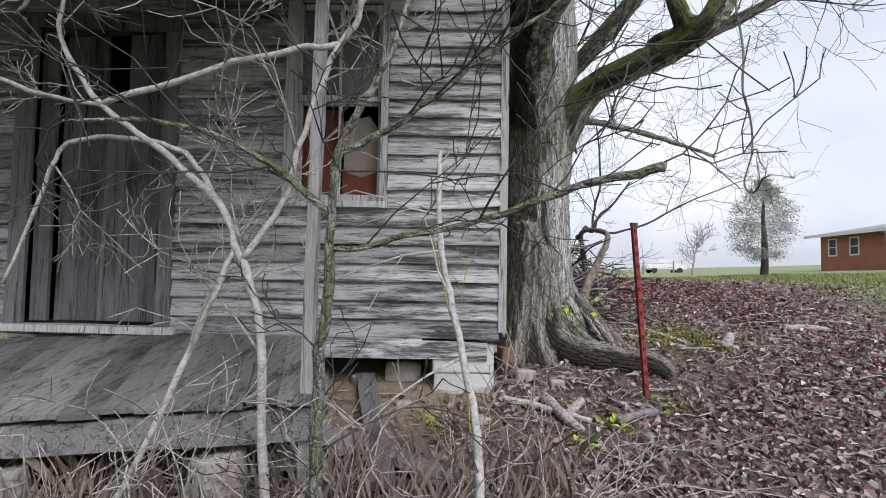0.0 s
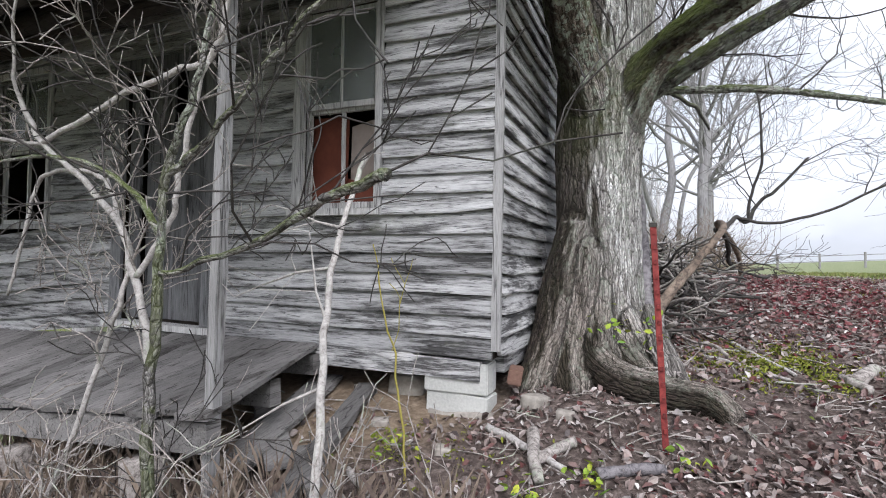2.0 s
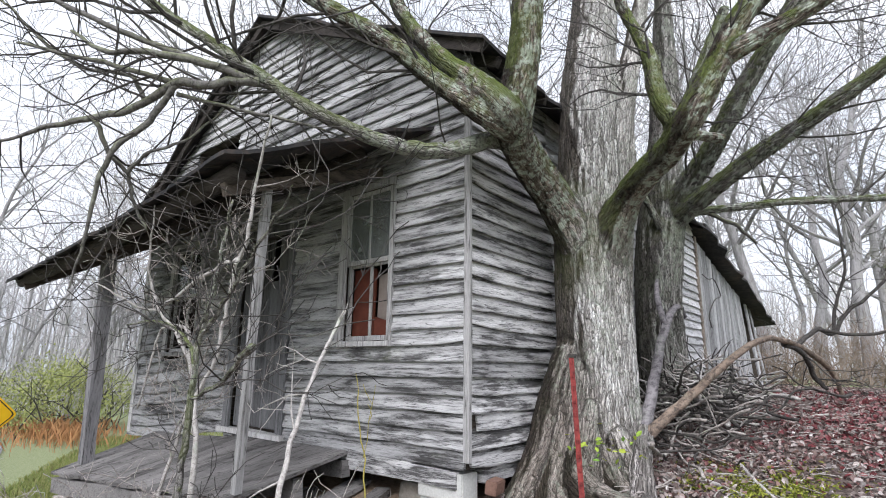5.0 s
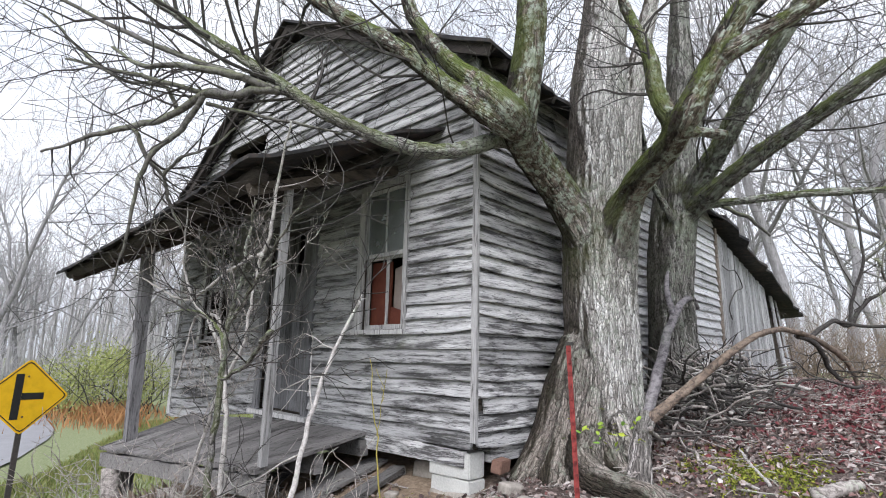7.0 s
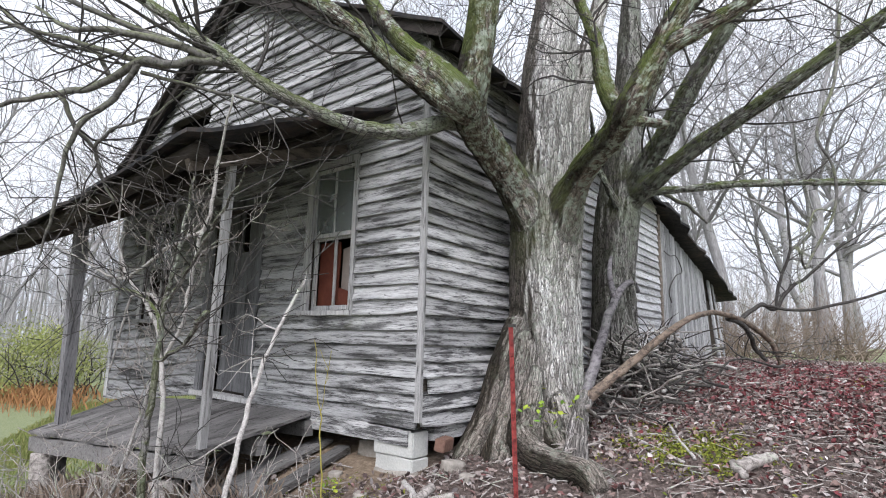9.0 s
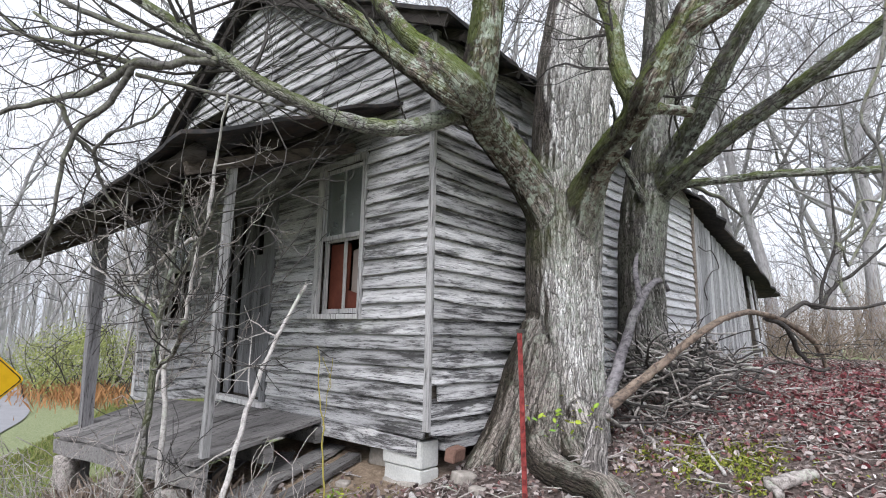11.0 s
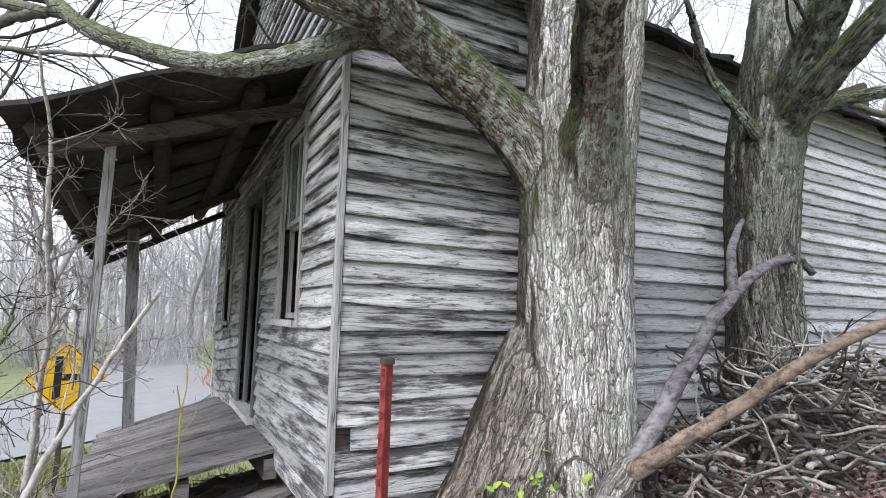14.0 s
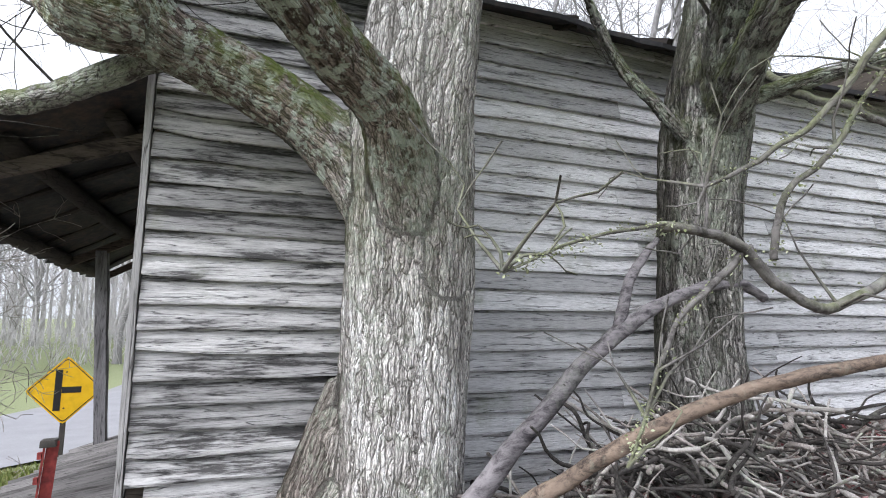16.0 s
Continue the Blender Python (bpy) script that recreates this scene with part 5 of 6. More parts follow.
# ---- lichen branch hanging near the path ----
hang = thing("hanging_branch", "bare crooked branch with grey-green lichen tufts", "branch", (3.25, 6.05, 4.81))
g = Geo()
near = [[(3.252, 6.046, 4.811, 0.0140), (3.152, 5.696, 4.011, 0.0130), (3.002, 5.446, 3.511, 0.0120), (3.086, 5.458, 3.181, 0.0108), (3.062, 5.398, 2.821, 0.0102), (2.906, 5.260, 2.479, 0.0096), (2.864, 5.056, 2.345, 0.0081), (2.854, 4.945, 2.374, 0.0085), (2.850, 4.883, 2.429, 0.0081), (2.846, 4.809, 2.446, 0.0068), (2.842, 4.739, 2.456, 0.0076)],
        [(2.851, 4.893, 2.430, 0.0067), (2.839, 4.807, 2.360, 0.0049), (2.834, 4.755, 2.307, 0.0039), (2.838, 4.699, 2.193, 0.0025), (2.846, 4.661, 2.133, 0.0018)],
        [(3.062, 5.398, 2.821, 0.0072), (2.955, 5.131, 2.790, 0.0070), (2.908, 4.997, 2.642, 0.0053), (2.879, 4.886, 2.557, 0.0039), (2.855, 4.805, 2.514, 0.0027)],
        [(2.858, 4.929, 2.413, 0.0059), (2.870, 4.945, 2.510, 0.0050), (2.899, 5.019, 2.585, 0.0048), (2.931, 5.089, 2.707, 0.0034)],
        [(2.842, 4.747, 2.457, 0.0038), (2.849, 4.611, 2.427, 0.0023), (2.882, 4.465, 2.377, 0.0018)]]
for pts in near:
    g.tube(pts, 10, 6, 0.006, 0.2)
    for _ in range(4):
        q = Vector(random.choice(pts[2:])[:3])
        twigs(g, q, (random.uniform(-1, 1), random.uniform(-1, 1), random.uniform(-0.6, 0.8)), 0.003, random.uniform(0.06, 0.2), 1, 2, 0.5, 0.05, 5, 0.0012)
g.part("stem", M_WETBARK, hang, smooth=True)
g = Geo()
for pts in near:
    for _ in range(60):
        i = random.randint(0, len(pts) - 2)
        c = Vector(pts[i][:3]).lerp(Vector(pts[i + 1][:3]), random.random())
        for _ in range(4):
            g.leaf(c + Vector((random.gauss(0, 0.006), random.gauss(0, 0.006), random.gauss(0, 0.006))), random.uniform(0.0015, 0.0035), random.uniform(0, 6), (random.uniform(-1, 1), random.uniform(-1, 1)), 0.5)
tagged(g.part("lichen", leafy("grey_green_lichen", [(0.30, 0.34, 0.20), (0.42, 0.44, 0.30), (0.24, 0.28, 0.12)]), hang, "tufts of lichen"), kind="stuff")
settle(hang)

# ---- thorny saplings before the porch ----


def grown(k, pts):
    """Moves a stem further out along the lines of sight from the path's start."""
    return [(x * k, y * k, 1.5 + (z - 1.5) * k, r) for x, y, z, r in pts]


def sapling(name, label, stems, mat, base, count, length, r=0.009, depth=2, kids=4):
    t = thing(name, label, "sapling", base)
    for s in stems:
        q = Geo()
        q.tube(s, 12, 7, 0.014, 0.16, 0.001)
        q.part("stem", mat, t, smooth=True)
    q = Geo()
    for s in stems:
        dress(q, s, count, length, depth, r, kids, 0.45, 0)
    tagged(q.part("crown", M_STICK if mat is M_PALE else M_TWIG if mat is M_LIMB else mat, t, smooth=True), kind="stuff")
    return settle(t)


pale_stems = [grown(1.257, p) for p in (
    [(-0.55, 1.72, 0.62, 0.020), (-0.60, 1.75, 0.79, 0.020), (-0.64, 1.75, 1.32, 0.018), (-0.72, 1.75, 1.58, 0.017), (-0.79, 1.75, 1.73, 0.016), (-1.02, 1.73, 1.93, 0.014), (-1.17, 1.7, 2.05, 0.013), (-1.29, 1.68, 2.23, 0.010), (-1.28, 1.65, 2.37, 0.008), (-1.2, 1.6, 2.7, 0.005)],
    [(-1.17, 1.70, 2.05, 0.013), (-0.74, 1.72, 2.20, 0.014), (-0.53, 1.75, 2.27, 0.014), (-0.40, 1.76, 2.29, 0.014), (-0.32, 1.76, 2.44, 0.013), (-0.28, 1.75, 2.7, 0.010), (-0.1, 1.7, 3.0, 0.006)],
    [(-0.70, 1.75, 1.55, 0.014), (-0.58, 1.78, 1.74, 0.013), (-0.54, 1.78, 1.89, 0.012), (-0.47, 1.77, 2.12, 0.012), (-0.40, 1.76, 2.29, 0.012)],
    [(-1.13, 1.70, 0.60, 0.014), (-0.86, 1.74, 1.24, 0.013), (-0.76, 1.75, 1.5, 0.012), (-0.72, 1.75, 1.62, 0.011)],
    [(-0.79, 1.75, 1.73, 0.012), (-0.91, 1.78, 1.89, 0.012), (-1.10, 1.80, 1.96, 0.012), (-1.35, 1.8, 1.94, 0.010), (-1.42, 1.8, 1.80, 0.009), (-1.55, 1.8, 1.45, 0.007)],
    [(-1.17, 1.7, 2.05, 0.010), (-1.36, 1.66, 2.07, 0.010), (-1.56, 1.6, 2.15, 0.008), (-1.9, 1.5, 2.3, 0.005)])]
sapling("sapling", "pale lichen-covered thorny sapling with crooked bare branches", pale_stems, M_PALE, (-0.7, 2.18, 0.4), 5, 0.5, 0.0065)
dark_stems = [grown(1.13, p) for p in (
    [(-0.42, 1.78, 0.55, 0.026), (-0.44, 1.76, 0.9, 0.024), (-0.43, 1.75, 1.19, 0.022), (-0.41, 1.75, 1.5, 0.020), (-0.40, 1.75, 1.76, 0.016), (-0.39, 1.75, 1.91, 0.018), (-0.30, 1.74, 2.10, 0.014), (-0.2, 1.72, 2.28, 0.011), (-0.1, 1.7, 2.6, 0.007)],
    [(-0.39, 1.75, 1.91, 0.015), (-0.26, 1.74, 1.97, 0.014), (-0.12, 1.72, 2.05, 0.012), (0.12, 1.70, 2.25, 0.010), (0.37, 1.68, 2.42, 0.007), (0.6, 1.6, 2.5, 0.004)],
    [(-0.40, 1.75, 1.58, 0.011), (-0.15, 1.70, 1.62, 0.010), (0.13, 1.64, 1.69, 0.011), (0.40, 1.55, 1.78, 0.013), (0.60, 1.48, 1.82, 0.017)],
    [(-0.41, 1.76, 1.70, 0.016), (-0.60, 1.8, 1.85, 0.013), (-0.9, 1.78, 2.0, 0.010), (-1.3, 1.7, 2.0, 0.006)])]
sapling("sapling", "dark mossy sapling with a broken-off side branch", dark_stems, M_LIMB, (-0.45, 2.0, 0.4), 7, 0.6, 0.006, 2, 3)
for bx, by, hgt in ((-2.6, 2.0, 0.9), (-1.7, 2.05, 0.8), (-1.05, 1.8, 0.8), (-0.25, 2.2, 0.6), (0.35, 2.35, 0.55), (-3.3, 2.1, 0.9)):
    z0 = land(bx, by) - 0.05
    st = []
    for k in range(6):
        a = random.uniform(0, 6.28)
        p, d = Vector((bx + 0.15 * math.cos(a), by + 0.1 * math.sin(a), z0)), Vector((0.8 * math.cos(a), 0.5 * math.sin(a), 0.8)).normalized()
        s = []
        for i in range(6):
            s.append((p.x, p.y, p.z, 0.007 * (1 - i / 7.5)))
            p = p + d * (hgt / 5)
            d = bend(d, 0.3)
            d.z -= 0.12
        st.append(s)
    sapling("briar", "low tangle of dry brown briar stems before the porch", st, M_STICK, (bx, by, z0), 4, 0.4, 0.004, 1, 3)

stick = thing("dead_sapling", "bare whitish dead sapling stem, snapped off at the top", "stem", (0.12, 2.1, 0.4))
g = Geo()
g.tube([(0.14, 2.05, 0.38, 0.019), (0.11, 2.2, 0.87, 0.0175), (0.02, 2.36, 1.30, 0.0155), (-0.05, 2.50, 1.62, 0.014), (-0.07, 2.66, 1.92, 0.0125), (-0.07, 2.80, 2.17, 0.012)], 16, 8, 0.01, 0.15, 0.001)
g.part("stem", M_PALE, stick, smooth=True)
g = Geo()
for p, d, L in (((-0.05, 2.5, 1.62), (-1, 0, 0.35), 0.55), ((-0.06, 2.6, 1.8), (-1, 0.2, 0.1), 0.45), ((0.0, 2.4, 1.4), (-0.8, 0, 0.8), 0.4), ((-0.07, 2.75, 2.1), (0.6, 0, 0.5), 0.10), ((0.05, 2.3, 1.15), (-0.7, -0.4, -0.3), 0.5)):
    twigs(g, p, d, 0.008, L, 1, 3, 0.35, 0.0)
tagged(g.part("crown", M_PALE, stick, smooth=True), kind="stuff")
settle(stick)
g = Geo()
g.tube([(0.13, 2.9, land(0.13, 2.9) - 0.05, 0.007), (0.08, 2.92, 0.95, 0.006), (0.0, 2.94, 1.3, 0.005), (-0.12, 2.95, 1.75, 0.003)], 6, 6, 0.02)
twigs(g, (0.02, 2.94, 1.2), (0.4, 0, 0.9), 0.003, 0.35, 1, 3)
tagged(g.part("yellow_seedling", leafy("yellow_green_bark", [(0.30, 0.26, 0.06), (0.36, 0.31, 0.08)]), smooth=True), "thin yellow-green seedling stem before the wall", "seedling")

# ---- red steel fence post ----
tpost = thing("fence_post", "rusty red steel T-post leaning in the leaf litter", "post", (1.31, 3.52, 0.6))
g = Geo()
a, b = Vector((1.315, 3.515, 0.45)), Vector((1.23, 3.57, 1.875))
g.plank(a, b, 0.031, 0.007, (0.3, -1, 0), 8, 0.001)
g.part("flange", M_REDPOST, tpost)
g = Geo()
off = Vector((-0.006, 0.022, 0))
g.plank(a + off, b + off, 0.007, 0.036, (0.3, -1, 0), 8, 0.001)
g.part("web", M_REDPOST, tpost)
for i in range(14):
    g = Geo()
    c = a.lerp(b, 0.25 + 0.72 * i / 13) + Vector((0.004, -0.008, 0))
    g.box(-0.008, 0.008, -0.006, 0.006, -0.011, 0.011, Matrix.Translation(c))
    g.part("stud", M_REDPOST, tpost)
g = Geo()
c = b + Vector((0, 0.01, 0.004))
g.box(-0.02, 0.02, -0.02, 0.024, -0.02, 0.004, Matrix.Translation(c), 0.002)
g.part("worn_top", M_STEEL, tpost, "bare dark steel top")
settle(tpost)

# ---- side-road warning sign ----
sign = thing("road_sign", "yellow diamond side-road warning sign on a dark steel post", "sign", (-5.55, 1.82, land(-5.55, 1.82)))
face = Matrix.Translation((-5.55, 1.82, 1.17)) @ Euler((0, 0, radians(3))).to_matrix().to_4x4()


def diamond(half, x0, x1, rad=0.05, inner=None):
    """A diamond plate across x; with inner, a frame."""
    def ring(h):
        out = []
        for k in range(4):
            c = math.pi / 2 * k
            tip = Vector((math.cos(c), math.sin(c))) * h
            e1 = (Vector((math.cos(c - math.pi / 2), math.sin(c - math.pi / 2))) * h - tip).normalized()
            e2 = (Vector((math.cos(c + math.pi / 2), math.sin(c + math.pi / 2))) * h - tip).normalized()
            for t in (0, 0.5, 1):
                out.append(tip + e1 * rad * (1 - t) ** 2 + e2 * rad * t ** 2)
        return out
    q = Geo()
    o = ring(half)
    n = len(o)
    if inner is None:
        q.v = [tuple(face @ Vector((x, p[0], p[1]))) for x in (x0, x1) for p in o]
        q.f = [tuple(reversed(range(n))), tuple(range(n, 2 * n))] + [(k, (k + 1) % n, n + (k + 1) % n, n + k) for k in range(n)]
    else:
        i = ring(inner)
        q.v = [tuple(face @ Vector((x, p[0], p[1]))) for x in (x0, x1) for r in (o, i) for p in r]
        for k in range(n):
            k2 = (k + 1) % n
            q.f += [(2 * n + k, 2 * n + k2, 3 * n + k2, 3 * n + k), (k2, k, n + k, n + k2), (k, k2, 2 * n + k2, 2 * n + k), (n + k2, n + k, 3 * n + k, 3 * n + k2)]
    return q


diamond(0.475, -0.002, 0.002).part("plate", M_YELLOW, sign, "yellow sheet plate")
diamond(0.448, 0.0025, 0.0045, 0.045, 0.432).part("border", M_BLACK, sign, "thin black border")
g = Geo()
g.box(0.0028, 0.0052, -0.13, -0.045, -0.28, 0.28, face)
g.part("symbol_bar", M_BLACK, sign)
g = Geo()
g.box(0.0028, 0.0052, -0.043, 0.19, -0.04, 0.045, face)
g.part("symbol_arm", M_BLACK, sign)
g = Geo()
zg = land(-5.55, 1.82)
g.box(-5.60, -5.556, 1.79, 1.85, zg - 0.15, 1.45)
g.part("sign_post", M_STEEL, sign)
for dz in (-0.25, 0.25):
    g = Geo()
    g.tube([(-5.55, 1.82, 1.17 + dz, 0.012), (-5.538, 1.82, 1.17 + dz, 0.012)], 8, 1)
    g.part("bolt", M_STEEL, sign)
settle(sign)

# ---- brush pile of sticks ----
pile = thing("brush_pile", "heap of dead sticks and branches piled by the trees", "brush pile", (1.35, 6.2, 1.2))
kinds = []
for k in range(14):
    q = Geo()
    L = 1.0
    s, p, d = [], Vector((-0.5, 0, 0)), Vector((1, 0, 0))
    for i in range(7):
        s.append((p.x, p.y, p.z, 0.017 * (1 - i / 9)))
        p = p + d * L / 6
        d = bend(d, 0.30)
    q.tube(s, 8, 3, 0.01, 0.2)
    me = q.mesh("stick", True)
    me.materials.append((M_STICK, M_TWIG, M_PALE, M_TWIG, M_STICK)[k % 5])
    kinds.append(me)
for i in range(330):
    u, v = random.gauss(0, 0.24), random.gauss(0, 0.72)
    x, y = 1.28 + u, 6.35 + v
    if x < 0.5 or y < 4.9:
        continue
    if x < 1.05 and (abs(y - 7) < 0.45):
        continue
    hmax = 0.60 * math.exp(-(u / 0.5) ** 2 - (v / 1.25) ** 2)
    z = land(x, y) + 0.03 + random.random() ** 0.8 * hmax
    ob = link("stick", random.choice(kinds), None, pile)
    L = random.uniform(0.35, 1.0) if random.random() < 0.85 else random.uniform(1.0, 1.4)
    w = random.uniform(0.35, 0.85) if random.random() < 0.9 else random.uniform(0.85, 1.15)
    m = pose(x, y, z, 0, random.gauss(0, 14), random.uniform(0, 360)) @ Matrix.Diagonal((L, w, w, 1))
    ob.matrix_parent_inverse = Matrix.Translation((-1.35, -6.2, -1.2))
    ob.matrix_basis = m

# bits of branch on the ground
for a, b, r, mt, lab in (((2.40, 4.65, 0.93), (2.58, 4.95, 1.0), 0.045, M_STICK, "short sawn branch lying on the leaves"), ((2.45, 4.55, 0.80), (2.35, 4.75, 0.96), 0.03, M_STICK, "short grey stick among the leaves"), ((3.3, 5.3, 0.98), (3.7, 5.25, 1.0), 0.035, M_STICK, "dark stick lying on the leaves"),
                         ((1.55, 5.0, 1.0), (2.05, 4.65, 0.94), 0.014, M_PALE, "pale thin stick lying on the leaves"), ((1.75, 5.4, 1.12), (2.1, 4.75, 0.95), 0.016, M_PALE, "pale stick slid off the brush pile"),
                         ((0.62, 3.5, 0.72), (0.75, 3.05, 0.66), 0.035, M_STICK, "rotting stick by the block pier"), ((0.85, 3.45, 0.78), (0.70, 3.2, 0.70), 0.03, M_STICK, "splintered grey stick by the root"), ((0.35, 3.5, 0.75), (0.85, 3.2, 0.68), 0.022, M_PALE, "pale stick by the block pier"),
                         ((1.0, 3.2, 0.62), (1.3, 3.35, 0.68), 0.03, M_LOG, "short brown stick by the red post"), ((-0.2, 2.9, 0.58), (0.25, 2.5, 0.55), 0.018, M_PALE, "pale stick on the bare earth")):
    g = Geo()
    a, b = Vector(a), Vector(b)
    a.z, b.z = land(a.x, a.y) + r * 0.8, land(b.x, b.y) + r * 0.8
    m = (a + b) / 2 + Vector((random.gauss(0, 0.02), random.gauss(0, 0.02), 0.008))
    g.tube([(*a, r), (*m, r * 0.95), (*b, r * 0.75)], 12, 8, 0.008, 0.2)
    tagged(g.part("loose_stick", mt, smooth=True), lab, "stick", "loose sticks")

# ---- woods, far field and brick house ----


def bare_tree(name, h, r, seedn, mat, label, depth=3):
    random.seed(seedn)
    t = thing(name, label, "tree", (0, 0, 0), "bare woodland trees")
    q = Geo()
    s, p, d = [], Vector((0, 0, -0.3)), Vector((0, 0, 1))
    for i in range(9):
        s.append((p.x, p.y, p.z, r * (1 - i / 9.6) * (1.35 if i == 0 else 1)))
        p = p + d * h / 8
        d = bend(d, 0.20)
        d.z += 0.2
        d.normalize()
    q.tube(s, 12, 4, 0.03, 0.15)
    q.part("trunk", mat, t, smooth=True)
    q = Geo()
    for k in range(13):
        i = random.randint(2, 7)
        a = Vector(s[i][:3]).lerp(Vector(s[i + 1][:3]), random.random())
        an = random.uniform(0, 6.28)
        twigs(q, a, (math.cos(an), math.sin(an), random.uniform(0.5, 1.3)), s[i][3] * 0.5, h * random.uniform(0.22, 0.42), depth - 1, 5, 0.3, 0.2, 5, 0.008)
    q.part("crown", mat, t)
    return t


protos = [bare_tree("bare_tree", h, r, 11 + i, M_FARBARK, "tall leafless grey woodland tree") for i, (h, r) in enumerate(((15, 0.17), (13, 0.13), (17, 0.20), (11, 0.10), (14, 0.22)))]
random.seed(77)
spots = [(-8.2, 10.5, 4), (-12, 12, 0), (-7.0, 15, 2), (-15, 17, 3), (-4.0, 19, 0), (2.4, 19.5, 4), (1.2, 21, 2), (2.9, 24.5, 4), (-0.2, 20, 0), (1.8, 27, 1), (0.2, 25, 3), (3.2, 31, 0), (-2.2, 24, 4), (1.0, 34, 2),
         (-6, 30, 0), (-11, 26, 2), (-4.8, 26, 3), (-9.5, 8.6, 2), (-12.5, 9.5, 4), (-9.0, 13.5, 2), (-16, 12, 4), (-6.6, 12.5, 4)]
for _ in range(46):
    a = random.uniform(radians(97), radians(215))
    d = random.uniform(34, 62)
    spots.append((-2 + d * math.cos(a), 6 + d * math.sin(a) * 0.9, random.randint(0, 4)))
for _ in range(20):
    a = random.uniform(radians(150), radians(222))
    d = random.uniform(27, 42)
    spots.append((d * math.cos(a), 4 + d * math.sin(a), random.randint(0, 4)))
first = set()
for x, y, k in spots:
    m = Matrix.Translation((x, y, land(x, y))) @ Matrix.Rotation(random.uniform(0, 6.28), 4, "Z") @ Matrix.Diagonal((*(3 * (random.uniform(0.8, 1.15),)), 1))
    if k not in first:
        first.add(k)
        protos[k].matrix_basis = m
    else:
        c = copy_thing(protos[k], m)
        c.scale = m.to_scale()

# distant wood as one mass of bare stems
g = Geo()
for _ in range(1300):
    a = random.uniform(radians(89), radians(250))
    d = random.uniform(58, 95) if a < radians(140) else random.uniform(44, 78)
    x, y = d * math.cos(a), d * math.sin(a)
    z = land(x, y) - 0.5
    h = random.uniform(8, 15)
    lx, ly = random.gauss(0, 0.5), random.gauss(0, 0.5)
    r = random.uniform(0.06, 0.17)
    g.tube([(x, y, z, r), (x + lx * 0.5, y + ly * 0.5, z + h * 0.5, r * 0.7), (x + lx, y + ly, z + h, 0.015)], 4, 1, cap=False)
    for k in range(9):
        t = random.uniform(0.25, 0.9)
        an = random.uniform(0, 6.28)
        L = h * random.uniform(0.12, 0.28)
        p = (x + lx * t, y + ly * t, z + h * t)
        g.tube([(*p, r * 0.35), (p[0] + math.cos(an) * L * 0.4, p[1] + math.sin(an) * L * 0.4, p[2] + L * 0.5, r * 0.22), (p[0] + math.cos(an) * L * 0.7, p[1] + math.sin(an) * L * 0.7, p[2] + L, 0.012)], 3, 1, cap=False)
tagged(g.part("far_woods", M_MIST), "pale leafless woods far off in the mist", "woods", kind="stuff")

# misty distance beyond the woods: a glowing ring, haze painted into its colour
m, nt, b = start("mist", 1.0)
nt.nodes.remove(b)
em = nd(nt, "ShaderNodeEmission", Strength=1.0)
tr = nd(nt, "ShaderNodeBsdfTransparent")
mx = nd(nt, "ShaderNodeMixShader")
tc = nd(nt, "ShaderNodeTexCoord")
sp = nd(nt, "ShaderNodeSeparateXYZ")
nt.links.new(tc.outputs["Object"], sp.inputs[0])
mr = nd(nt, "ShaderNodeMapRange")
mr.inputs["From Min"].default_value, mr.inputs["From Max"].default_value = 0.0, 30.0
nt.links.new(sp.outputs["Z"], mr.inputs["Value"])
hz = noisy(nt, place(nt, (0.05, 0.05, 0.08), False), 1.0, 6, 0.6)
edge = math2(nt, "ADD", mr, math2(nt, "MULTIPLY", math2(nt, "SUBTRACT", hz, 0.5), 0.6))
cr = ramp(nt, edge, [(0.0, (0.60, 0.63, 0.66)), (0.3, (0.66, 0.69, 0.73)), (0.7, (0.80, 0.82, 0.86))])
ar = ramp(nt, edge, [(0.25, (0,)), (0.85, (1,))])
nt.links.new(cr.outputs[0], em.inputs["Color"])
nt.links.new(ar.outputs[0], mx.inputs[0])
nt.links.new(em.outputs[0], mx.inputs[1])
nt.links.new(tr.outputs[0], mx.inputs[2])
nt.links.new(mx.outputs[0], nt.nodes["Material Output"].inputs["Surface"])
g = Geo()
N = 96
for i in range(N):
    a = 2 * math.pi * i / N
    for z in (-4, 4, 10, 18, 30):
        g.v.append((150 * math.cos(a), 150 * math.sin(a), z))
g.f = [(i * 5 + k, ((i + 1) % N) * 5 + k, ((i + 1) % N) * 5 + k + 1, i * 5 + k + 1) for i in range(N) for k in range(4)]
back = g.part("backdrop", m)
tagged(back, "glowing backdrop painted as pale grey mist over the distant hills", "backdrop", kind="structure")
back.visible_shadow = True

# brick house across the field
bx, by = 22.6, 24.6
bz = land(bx, by + 8) - 0.05
bh = thing("brick_house", "low red-brick house with a grey hipped roof across the field", "house", (bx, by, bz))
g = Geo()
g.box(bx, bx + 13, by, by + 8, bz - 0.6, bz + 2.2)
g.part("wall", M_BRICK, bh)
g = Geo()
e = 0.6
g.v = [(bx - e, by - e, bz + 2.2), (bx + 13 + e, by - e, bz + 2.2), (bx + 13 + e, by + 8 + e, bz + 2.2), (bx - e, by + 8 + e, bz + 2.2), (bx + 4.5, by + 4, bz + 3.2), (bx + 9.5, by + 4, bz + 3.2)]
g.f = [(0, 1, 5, 4), (1, 2, 5), (2, 3, 4, 5), (3, 0, 4), (3, 2, 1, 0)]
g.part("roof", M_SHINGLE, bh)
g = Geo()
g.box(bx - e - 0.03, bx - e + 0.01, by - e, by + 8 + e, bz + 2.04, bz + 2.22)
g.part("fascia", M_PAINT, bh)
